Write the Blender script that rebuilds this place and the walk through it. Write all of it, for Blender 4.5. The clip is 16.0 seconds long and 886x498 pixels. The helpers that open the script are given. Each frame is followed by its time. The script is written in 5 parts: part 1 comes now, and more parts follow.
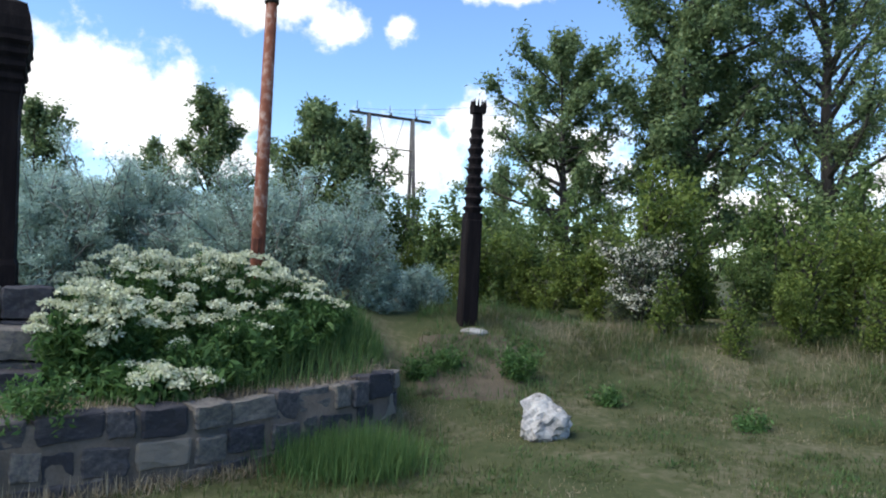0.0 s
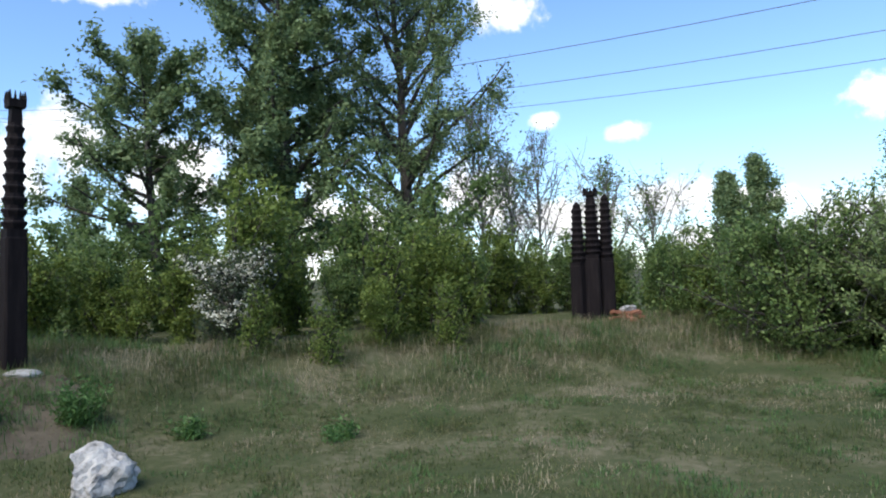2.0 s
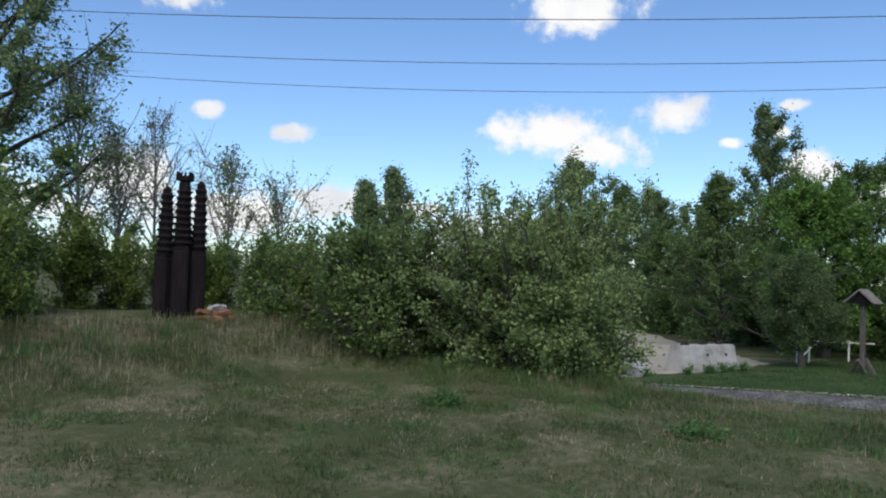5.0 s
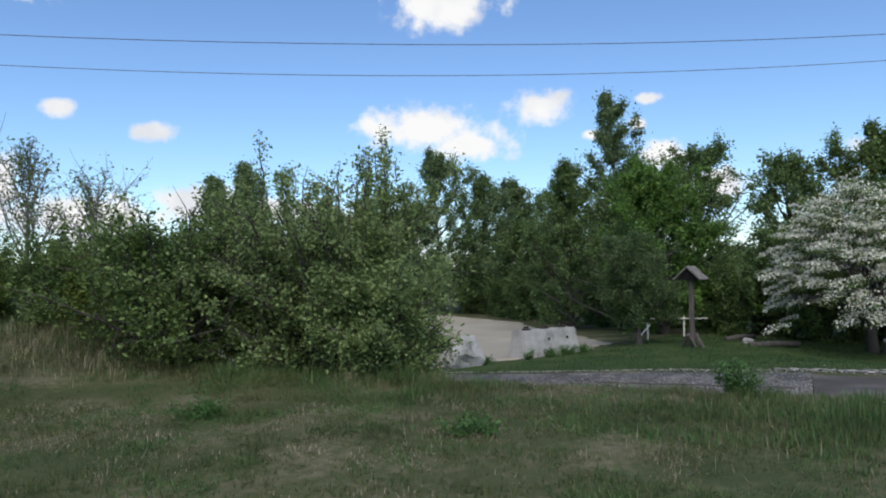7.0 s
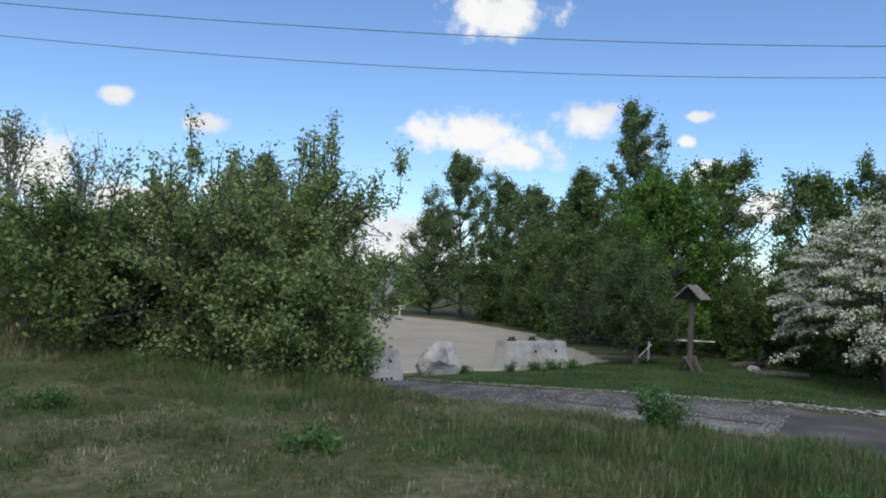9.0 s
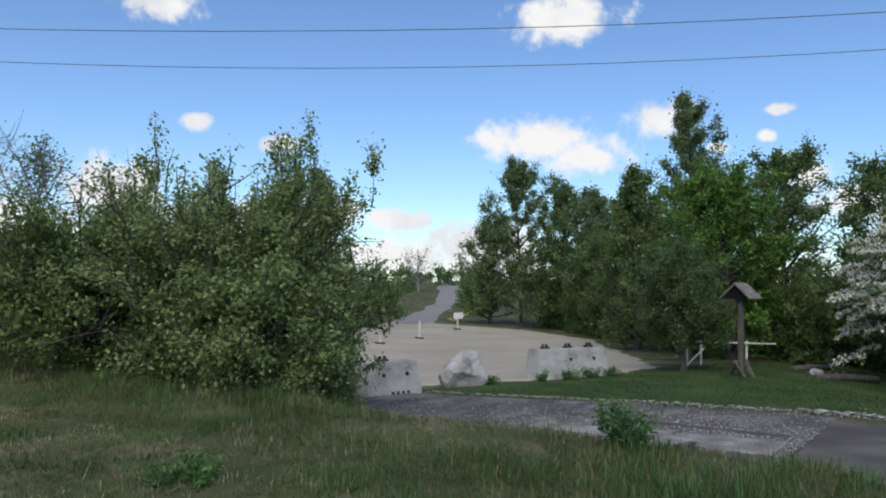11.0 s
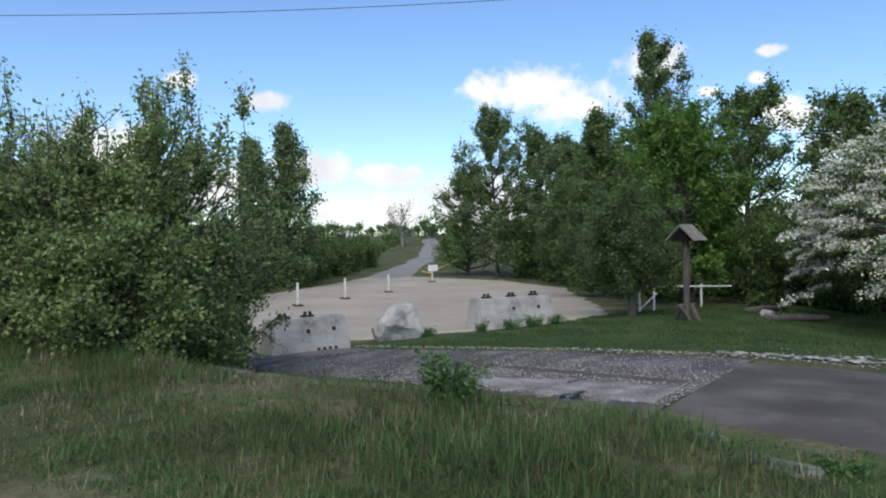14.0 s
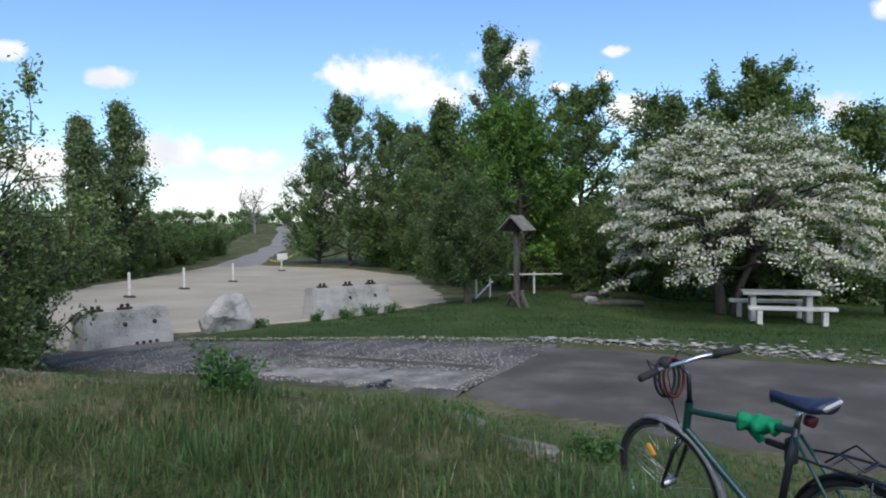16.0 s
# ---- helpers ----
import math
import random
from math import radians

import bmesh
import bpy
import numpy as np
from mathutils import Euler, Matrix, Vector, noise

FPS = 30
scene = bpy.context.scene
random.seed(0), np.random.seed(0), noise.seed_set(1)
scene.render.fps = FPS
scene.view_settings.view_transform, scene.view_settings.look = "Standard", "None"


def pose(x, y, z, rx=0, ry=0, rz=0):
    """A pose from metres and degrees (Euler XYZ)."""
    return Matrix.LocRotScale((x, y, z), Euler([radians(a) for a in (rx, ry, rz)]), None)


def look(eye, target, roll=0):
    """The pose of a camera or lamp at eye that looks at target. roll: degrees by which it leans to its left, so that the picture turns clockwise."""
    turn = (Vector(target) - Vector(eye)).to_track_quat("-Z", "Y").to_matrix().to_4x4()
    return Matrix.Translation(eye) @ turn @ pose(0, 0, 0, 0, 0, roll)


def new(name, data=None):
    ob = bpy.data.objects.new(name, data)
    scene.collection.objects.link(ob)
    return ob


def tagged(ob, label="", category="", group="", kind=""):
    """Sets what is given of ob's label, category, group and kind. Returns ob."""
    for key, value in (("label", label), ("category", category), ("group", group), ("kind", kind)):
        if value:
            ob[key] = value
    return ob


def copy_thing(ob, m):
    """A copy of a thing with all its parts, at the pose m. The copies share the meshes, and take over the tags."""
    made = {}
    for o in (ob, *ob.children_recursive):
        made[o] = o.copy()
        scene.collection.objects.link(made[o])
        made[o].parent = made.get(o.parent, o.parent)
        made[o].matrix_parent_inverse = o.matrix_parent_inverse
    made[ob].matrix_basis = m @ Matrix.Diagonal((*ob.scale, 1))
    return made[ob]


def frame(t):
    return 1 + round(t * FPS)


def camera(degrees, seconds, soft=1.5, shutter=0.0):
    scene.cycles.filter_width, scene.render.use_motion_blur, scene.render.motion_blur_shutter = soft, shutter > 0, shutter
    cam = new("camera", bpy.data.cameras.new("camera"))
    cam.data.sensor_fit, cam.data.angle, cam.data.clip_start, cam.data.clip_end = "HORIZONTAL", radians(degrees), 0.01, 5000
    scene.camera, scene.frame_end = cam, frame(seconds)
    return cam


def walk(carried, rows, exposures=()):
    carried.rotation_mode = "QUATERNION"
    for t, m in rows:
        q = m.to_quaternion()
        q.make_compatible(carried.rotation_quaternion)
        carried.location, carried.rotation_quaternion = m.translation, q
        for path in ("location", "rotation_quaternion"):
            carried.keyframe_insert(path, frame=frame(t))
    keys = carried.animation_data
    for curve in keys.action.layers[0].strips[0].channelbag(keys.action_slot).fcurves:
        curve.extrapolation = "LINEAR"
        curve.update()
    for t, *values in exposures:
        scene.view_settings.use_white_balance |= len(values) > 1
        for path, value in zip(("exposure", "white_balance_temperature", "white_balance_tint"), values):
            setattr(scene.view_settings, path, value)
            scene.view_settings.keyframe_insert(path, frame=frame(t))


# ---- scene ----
cam = camera(62.7, 16.0, soft=2.0)
METRES, EYE, TILT, LEAN, TURN = 9.0, 1.55, 1.0, -2.0, 0.0
ROWS = [
    (0.0, 0.0, 0.0, 0.0, 0.0, 0.0, -0.0),
    (0.5, 0.0026, 0.0068, -0.0004, -9.2, -0.08, 0.06),
    (1.0, 0.0041, 0.032, -0.0006, -21.01, -0.21, 1.8),
    (1.5, 0.0162, 0.045, -0.0022, -27.84, -0.03, 3.71),
    (2.0, 0.0491, 0.0539, -0.0033, -30.03, 0.23, 3.18),
    (2.5, 0.0711, 0.0571, -0.005, -35.11, -0.28, 2.62),
    (3.0, 0.0984, 0.068, -0.0045, -39.11, -0.17, 1.47),
    (3.5, 0.1268, 0.0707, -0.0085, -43.49, -0.08, -0.4),
    (4.0, 0.1539, 0.0603, -0.01, -44.47, 0.12, -1.39),
    (4.5, 0.1779, 0.0545, -0.012, -47.48, -0.08, -1.75),
    (5.0, 0.2119, 0.0561, -0.0125, -56.6, -0.25, -1.53),
    (7.5, 0.3971, -0.033, -0.0272, -66.77, -0.23, 0.39),
    (8.0, 0.4386, -0.058, -0.0294, -65.92, 0.97, -1.29),
    (8.5, 0.4746, -0.0853, -0.0342, -64.45, 0.09, -2.8),
    (11.0, 0.6551, -0.1907, -0.042, -57.33, 0.46, -0.55),
    (11.5, 0.6825, -0.2127, -0.0432, -56.38, -1.3, -1.89),
    (12.0, 0.72, -0.2294, -0.0469, -57.46, -1.34, -2.19),
    (12.5, 0.7489, -0.2512, -0.0501, -53.3, -2.1, -2.87),
    (13.0, 0.7675, -0.2692, -0.051, -52.97, -3.34, -2.98),
    (13.5, 0.7884, -0.2816, -0.0538, -55.87, -2.69, -0.79),
    (14.0, 0.7922, -0.2852, -0.0537, -57.93, -3.21, 1.25),
    (14.5, 0.7897, -0.2894, -0.0545, -62.07, -3.14, 0.39),
    (15.0, 0.792, -0.2961, -0.0553, -66.0, -3.54, 0.75),
    (15.5, 0.8036, -0.3187, -0.0543, -70.8, -3.72, 1.06),
    (16.0, 0.8194, -0.3422, -0.0516, -68.92, -4.3, 0.36),
]
walk(cam, [(t, pose(0, 0, EYE, TILT, LEAN, TURN) @ pose(METRES * x, METRES * y, METRES * z, 90 + pitch, roll, yaw)) for t, x, y, z, yaw, pitch, roll in ROWS],
     exposures=[(0.0, 0.9), (1.5, 0.96), (3.0, 0.6), (5.0, 0.34), (8.5, 0.29), (11.0, 0.25), (13.0, 0.36), (16.0, 0.48)])

# ---- light ----
SUN_AZ, SUN_EL = 246.0, 48.0
sun = new("sun", bpy.data.lights.new("sun", "SUN"))
sun.data.energy, sun.data.angle, sun.data.color = 2.8, radians(60), (1.0, 0.95, 0.87)
sd = Vector((math.sin(radians(SUN_AZ)) * math.cos(radians(SUN_EL)), math.cos(radians(SUN_AZ)) * math.cos(radians(SUN_EL)), math.sin(radians(SUN_EL))))
sun.matrix_world = look(sd * 60, (0, 0, 0))

# fair-weather clouds: bearing and height of the middle, half width, half height, in degrees
CLOUDS = [
    (-28, 11.2, 9, 5), (-24, 10.4, 8.5, 4.4), (-19.5, 10.2, 4.5, 3), (-19, 7, 9, 2.4), (-15.8, 10.6, 1.8, 2), (-14.5, 18.6, 6.5, 2), (-9.2, 17.6, 3, 1.9), (-3.9, 17.5, 1.6, 1.3), (-4, 8, 7.5, 4), (2.5, 10.5, 3.6, 3), (4.5, 20.6, 5, 1.2), (10, 8, 6, 4),
    (35.4, 20, 3.8, 1.8), (38.5, 11.8, 1.5, 0.9), (44.4, 10.4, 1.9, 0.9), (64.4, 11.2, 5.4, 2.1), (68.4, 10, 4.4, 1.7), (74.0, 12.7, 3.4, 1.5), (66.4, 20.2, 5.4, 2.2), (32.8, 6.4, 4.6, 3), (48, 5.4, 4.2, 1.8), (40, 4, 8, 2.2), (83, 8.2, 2.6, 1.7), (87, 6, 3, 1.6),
    (53.6, 4.9, 4.6, 1.1), (48, 5.4, 2.8, 1.3), (52.5, 2, 8, 1.7), (82.3, 12.7, 1.1, 0.55), (81.4, 10.9, 0.9, 0.6), (78, 10.2, 0.9, 0.5), (97.2, 7.6, 2, 1.3), (101, 14, 2.3, 1.1), (61, 2.5, 6, 3.2), (22, 4, 10, 4),
    (150, 22, 16, 7), (-110, 30, 24, 10)]
world = bpy.data.worlds.new("sky")
scene.world = world
world.use_nodes = True
wt = world.node_tree
wt.nodes.clear()


def wn(kind, **props):
    n = wt.nodes.new(kind)
    for k, v in props.items():
        if k == "operation":
            n.operation = v
    return n


def wmath(op, a, b=None, c=None):
    n = wn("ShaderNodeMath", operation=op)
    for i, v in enumerate((a, b, c)):
        if v is None:
            continue
        if isinstance(v, (int, float)):
            n.inputs[i].default_value = v
        else:
            wt.links.new(v, n.inputs[i])
    return n.outputs[0]


sky = wn("ShaderNodeTexSky")
sky.sky_type = "NISHITA"
sky.sun_disc = False
sky.sun_elevation, sky.sun_rotation = radians(SUN_EL), radians(SUN_AZ)
sky.air_density, sky.dust_density, sky.ozone_density = 1.0, 0.15, 2.0
coord = wn("ShaderNodeTexCoord")
sep = wn("ShaderNodeSeparateXYZ")
wt.links.new(coord.outputs["Generated"], sep.inputs[0])
deg = 57.29578
bearing = wmath("MULTIPLY", wmath("ARCTAN2", sep.outputs[0], sep.outputs[1]), deg)
height_deg = wmath("MULTIPLY", wmath("ARCSINE", sep.outputs[2]), deg)
flat = wn("ShaderNodeCombineXYZ")
wt.links.new(bearing, flat.inputs[0])
wt.links.new(height_deg, flat.inputs[1])
puff = wn("ShaderNodeTexNoise")
puff.inputs["Scale"].default_value, puff.inputs["Detail"].default_value, puff.inputs["Roughness"].default_value = 0.42, 7.0, 0.6
wt.links.new(flat.outputs[0], puff.inputs["Vector"])
nearest = None
for a, e, w, h in CLOUDS:
    sub = wn("ShaderNodeVectorMath", operation="SUBTRACT")
    wt.links.new(flat.outputs[0], sub.inputs[0])
    sub.inputs[1].default_value = (a, e, 0)
    mul = wn("ShaderNodeVectorMath", operation="MULTIPLY")
    wt.links.new(sub.outputs[0], mul.inputs[0])
    mul.inputs[1].default_value = (1 / w, 1 / h, 0)
    ln = wn("ShaderNodeVectorMath", operation="LENGTH")
    wt.links.new(mul.outputs[0], ln.inputs[0])
    d = ln.outputs["Value"]
    nearest = d if nearest is None else wmath("MINIMUM", nearest, d)
field = wmath("ADD", wmath("SUBTRACT", 1.0, nearest), wmath("MULTIPLY", wmath("SUBTRACT", puff.outputs["Fac"], 0.5), 1.9))
cover = wn("ShaderNodeMapRange")
cover.interpolation_type = "SMOOTHSTEP"
cover.inputs["From Min"].default_value, cover.inputs["From Max"].default_value = 0.0, 0.58
wt.links.new(field, cover.inputs["Value"])
body_noise = wn("ShaderNodeTexNoise")
body_noise.inputs["Scale"].default_value, body_noise.inputs["Detail"].default_value = 0.16, 4.0
wt.links.new(flat.outputs[0], body_noise.inputs["Vector"])
tone = wn("ShaderNodeValToRGB")
tone.color_ramp.elements[0].position, tone.color_ramp.elements[0].color = 0.36, (0.8, 0.83, 0.88, 1)
tone.color_ramp.elements[1].position, tone.color_ramp.elements[1].color = 0.56, (1.0, 1.0, 1.0, 1)
wt.links.new(body_noise.outputs["Fac"], tone.inputs[0])
bg_sky, bg_cloud, wmix, wout = wn("ShaderNodeBackground"), wn("ShaderNodeBackground"), wn("ShaderNodeMixShader"), wn("ShaderNodeOutputWorld")
bg_sky.inputs["Strength"].default_value = 0.12
bg_cloud.inputs["Strength"].default_value = 0.78
tint = wn("ShaderNodeMix")
tint.data_type, tint.blend_type = "RGBA", "MULTIPLY"
tint.inputs[0].default_value = 1.0
tint.inputs[7].default_value = (0.8, 0.95, 1.13, 1)
wt.links.new(sky.outputs[0], tint.inputs[6])
wt.links.new(tint.outputs[2], bg_sky.inputs[0])
wt.links.new(tone.outputs[0], bg_cloud.inputs[0])
wt.links.new(cover.outputs[0], wmix.inputs[0])
wt.links.new(bg_sky.outputs[0], wmix.inputs[1])
wt.links.new(bg_cloud.outputs[0], wmix.inputs[2])
wt.links.new(wmix.outputs[0], wout.inputs[0])


# ---- materials ----
def material(name, ramp, scale=6.0, rough=0.85, bump=0.2, fine=60.0, metal=0.0, island=0.0, per_object=0.0, translucent=0.0, spec=0.3, detail=5.0, bump_scale=None, ramp_pos=None, stretch=None):
    """A surface whose colour runs through a ramp by coarse and fine noise, with relief."""
    m = bpy.data.materials.new(name)
    m.use_nodes = True
    nt = m.node_tree
    nt.nodes.clear()
    N, L = nt.nodes.new, nt.links.new
    tc = N("ShaderNodeTexCoord")
    vec = tc.outputs["Object"]
    if stretch:
        mp = N("ShaderNodeMapping")
        mp.inputs["Scale"].default_value = stretch
        L(vec, mp.inputs["Vector"])
        vec = mp.outputs[0]
    n1, n2 = N("ShaderNodeTexNoise"), N("ShaderNodeTexNoise")
    n1.inputs["Scale"].default_value, n1.inputs["Detail"].default_value = scale, detail
    n2.inputs["Scale"].default_value, n2.inputs["Detail"].default_value = fine, 3.0
    L(vec, n1.inputs["Vector"])
    L(vec, n2.inputs["Vector"])

    def mth(op, a, b):
        q = N("ShaderNodeMath")
        q.operation = op
        for i, v in enumerate((a, b)):
            if isinstance(v, (int, float)):
                q.inputs[i].default_value = v
            else:
                L(v, q.inputs[i])
        return q.outputs[0]

    fac = mth("ADD", mth("MULTIPLY", n1.outputs["Fac"], 0.65), mth("MULTIPLY", n2.outputs["Fac"], 0.35))
    if island or translucent:
        g = N("ShaderNodeNewGeometry")
        fac = mth("ADD", fac, mth("MULTIPLY", mth("SUBTRACT", g.outputs["Random Per Island"], 0.5), island))
    if per_object:
        oi = N("ShaderNodeObjectInfo")
        fac = mth("ADD", fac, mth("MULTIPLY", mth("SUBTRACT", oi.outputs["Random"], 0.5), per_object))
    cr = N("ShaderNodeValToRGB")
    while len(cr.color_ramp.elements) < len(ramp):
        cr.color_ramp.elements.new(0.5)
    for i, c in enumerate(ramp):
        e = cr.color_ramp.elements[i]
        e.position = ramp_pos[i] if ramp_pos else 0.28 + 0.44 * i / max(1, len(ramp) - 1)
        e.color = (*c, 1)
    L(fac, cr.inputs[0])
    p = N("ShaderNodeBsdfPrincipled")
    L(cr.outputs[0], p.inputs["Base Color"])
    p.inputs["Roughness"].default_value, p.inputs["Metallic"].default_value = rough, metal
    p.inputs["Specular IOR Level"].default_value = spec
    if bump:
        b = N("ShaderNodeBump")
        b.inputs["Strength"].default_value, b.inputs["Distance"].default_value = bump, 0.02
        if bump_scale:
            n3 = N("ShaderNodeTexNoise")
            n3.inputs["Scale"].default_value, n3.inputs["Detail"].default_value = bump_scale, 4.0
            L(vec, n3.inputs["Vector"])
            L(n3.outputs["Fac"], b.inputs["Height"])
        else:
            L(fac, b.inputs["Height"])
        L(b.outputs[0], p.inputs["Normal"])
    out = N("ShaderNodeOutputMaterial")
    if translucent:
        tr, mx = N("ShaderNodeBsdfTranslucent"), N("ShaderNodeMixShader")
        L(cr.outputs[0], tr.inputs["Color"])
        mx.inputs[0].default_value = translucent
        L(p.outputs[0], mx.inputs[1])
        L(tr.outputs[0], mx.inputs[2])
        L(mx.outputs[0], out.inputs[0])
    else:
        L(p.outputs[0], out.inputs[0])
    return m


def leafy(name, dark, light, tr=0.45, rough=0.55, island=0.5):
    warm = 1.09 if dark[1] > dark[0] * 1.15 else 1.0
    dark, light = ((c[0] * warm, c[1], c[2]) for c in (dark, light))
    mid = tuple((a + b) / 2 for a, b in zip(dark, light))
    return material(name, [dark, mid, light], scale=0.9, fine=9.0, rough=rough, bump=0, island=island, translucent=tr, spec=0.25)


M = {}
M["grass_ground"] = material("meadow_ground", [(0.032, 0.048, 0.018), (0.066, 0.074, 0.033), (0.175, 0.15, 0.1)], scale=0.75, fine=11, bump=0.6, bump_scale=25, rough=0.95, spec=0.1)
M["grass_green"] = leafy("green_grass", (0.041, 0.07, 0.02), (0.115, 0.152, 0.054))
M["grass_lush"] = leafy("lush_grass", (0.04, 0.1, 0.03), (0.11, 0.205, 0.066))
M["lawn_green"] = leafy("lawn_green", (0.022, 0.058, 0.017), (0.062, 0.122, 0.036))
M["lawn_soil"] = material("lawn_soil", [(0.024, 0.04, 0.013), (0.042, 0.068, 0.022), (0.085, 0.095, 0.042)], scale=0.9, fine=18, bump=0.6, bump_scale=30, rough=0.95, spec=0.08)
M["pale_gravel"] = material("pale_gravel", [(0.07, 0.067, 0.062), (0.2, 0.19, 0.176), (0.42, 0.4, 0.365)], scale=2.5, fine=50, bump=0.9, bump_scale=60, rough=0.95, spec=0.1)
M["grass_tan"] = leafy("tan_grass", (0.11, 0.105, 0.045), (0.25, 0.22, 0.11), tr=0.35)
M["grass_dry"] = leafy("dry_grass", (0.16, 0.13, 0.08), (0.36, 0.31, 0.21), tr=0.25)
M["asphalt"] = material("old_asphalt", [(0.06, 0.054, 0.05), (0.086, 0.079, 0.074), (0.17, 0.157, 0.143)], scale=1.4, fine=120, bump=0.5, bump_scale=160, rough=0.95, spec=0.08)
M["gravel"] = material("worn_gravel_road", [(0.055, 0.052, 0.053), (0.1, 0.095, 0.093), (0.24, 0.226, 0.21)], scale=1.6, fine=45, bump=0.9, bump_scale=60, rough=0.95, spec=0.1, stretch=(0.6, 1.5, 1))
M["lot"] = material("pale_gravel_lot", [(0.25, 0.22, 0.17), (0.315, 0.28, 0.22), (0.385, 0.345, 0.28)], scale=0.35, fine=30, bump=0.4, bump_scale=50, rough=0.95)
M["far_road"] = material("distant_track", [(0.16, 0.15, 0.14), (0.24, 0.23, 0.21)], scale=0.4, fine=8, bump=0.1, rough=0.95)
M["pebble"] = material("road_pebble", [(0.13, 0.122, 0.11), (0.25, 0.237, 0.213), (0.43, 0.41, 0.37)], scale=20, fine=90, bump=0.2, island=0.6, rough=0.9)
M["stone"] = material("wall_stone", [(0.04, 0.039, 0.045), (0.09, 0.085, 0.086), (0.19, 0.17, 0.14)], scale=7, fine=40, bump=0.8, per_object=0.66, rough=0.9)
M["mortar"] = material("lime_mortar", [(0.055, 0.048, 0.04), (0.13, 0.115, 0.095)], scale=5, fine=50, bump=0.7, rough=0.95)
M["soil"] = material("bare_soil", [(0.05, 0.042, 0.028), (0.085, 0.07, 0.047), (0.14, 0.115, 0.085)], scale=4, fine=40, bump=0.8, rough=0.97)
M["limestone"] = material("white_limestone", [(0.06, 0.058, 0.052), (0.26, 0.25, 0.235), (0.42, 0.41, 0.39)], scale=7, fine=40, bump=1.0, rough=0.9, ramp_pos=(0.34, 0.45, 0.6))
M["concrete"] = material("weathered_concrete", [(0.12, 0.115, 0.105), (0.28, 0.27, 0.25), (0.36, 0.35, 0.33)], scale=2.2, fine=30, bump=0.35, rough=0.92, ramp_pos=(0.33, 0.45, 0.62))
M["curb"] = material("curb_stone_grey", [(0.05, 0.056, 0.04), (0.13, 0.125, 0.105), (0.24, 0.23, 0.205)], scale=9, fine=40, bump=0.5, per_object=0.2, rough=0.93)
M["dark_wood"] = material("dark_stained_wood", [(0.005, 0.004, 0.0045), (0.01, 0.0075, 0.008), (0.022, 0.017, 0.016)], scale=7, fine=60, bump=0.5, spec=0.12, rough=0.85, stretch=(3, 3, 0.35))
M["old_wood"] = material("weathered_wood", [(0.035, 0.03, 0.026), (0.08, 0.068, 0.06), (0.14, 0.12, 0.105)], scale=6, fine=50, bump=0.5, rough=0.88, stretch=(3, 3, 0.3))
M["shingle"] = material("grey_roof_board", [(0.09, 0.08, 0.07), (0.2, 0.185, 0.165)], scale=6, fine=40, bump=0.5, rough=0.9)
M["rust"] = material("rusty_painted_iron", [(0.085, 0.026, 0.014), (0.19, 0.062, 0.032), (0.36, 0.26, 0.21)], scale=3.2, fine=22, bump=0.4, rough=0.8, ramp_pos=(0.36, 0.52, 0.62), stretch=(1, 1, 0.6))
M["brick"] = material("red_brick_rubble", [(0.16, 0.06, 0.035), (0.3, 0.14, 0.085)], scale=8, fine=40, bump=0.5, per_object=0.4, rough=0.9)
M["white_paint"] = material("white_paint_wood", [(0.34, 0.325, 0.3), (0.55, 0.53, 0.5), (0.64, 0.62, 0.58)], scale=5, fine=30, bump=0.15, rough=0.7)
M["sign_white"] = material("white_sign", [(0.7, 0.7, 0.7), (0.82, 0.82, 0.82)], scale=4, fine=20, bump=0.05, rough=0.6)
M["tape"] = material("yellow_barrier_tape", [(0.5, 0.4, 0.05), (0.7, 0.6, 0.12)], scale=3, fine=10, bump=0, rough=0.6)
M["iron"] = material("dark_iron", [(0.03, 0.027, 0.025), (0.07, 0.055, 0.045)], scale=8, fine=40, bump=0.3, rough=0.7, metal=0.4)
M["wire"] = material("aluminium_wire", [(0.06, 0.06, 0.065), (0.1, 0.1, 0.105)], scale=3, fine=20, bump=0, rough=0.6, metal=0.3)
M["pole_concrete"] = material("utility_pole_concrete", [(0.075, 0.07, 0.065), (0.15, 0.14, 0.13)], scale=3, fine=30, bump=0.3, rough=0.9)
M["bark"] = material("bark", [(0.035, 0.03, 0.025), (0.09, 0.08, 0.07)], scale=8, fine=40, bump=0.8, rough=0.95, stretch=(2, 2, 0.5))
M["pale_bark"] = material("pale_bark", [(0.12, 0.11, 0.10), (0.26, 0.25, 0.23)], scale=6, fine=30, bump=0.4, rough=0.9)
M["leaf_mid"] = leafy("leaf_mid_green", (0.06, 0.12, 0.036), (0.19, 0.28, 0.088))
M["leaf_poplar"] = leafy("leaf_poplar", (0.078, 0.14, 0.06), (0.21, 0.3, 0.135))
M["leaf_grey"] = leafy("leaf_grey_green", (0.04, 0.065, 0.035), (0.115, 0.155, 0.085))
M["leaf_dark"] = leafy("leaf_dark_green", (0.06, 0.115, 0.04), (0.17, 0.265, 0.088))
M["leaf_yellow"] = leafy("leaf_yellow_green", (0.07, 0.12, 0.026), (0.185, 0.26, 0.06))
M["leaf_maple"] = leafy("leaf_maple", (0.055, 0.13, 0.026), (0.15, 0.28, 0.06))
M["leaf_willow"] = leafy("leaf_willow", (0.052, 0.1, 0.038), (0.14, 0.215, 0.08))
M["leaf_silver"] = leafy("leaf_silver", (0.27, 0.42, 0.355), (0.42, 0.58, 0.5), tr=0.42, island=0.3)
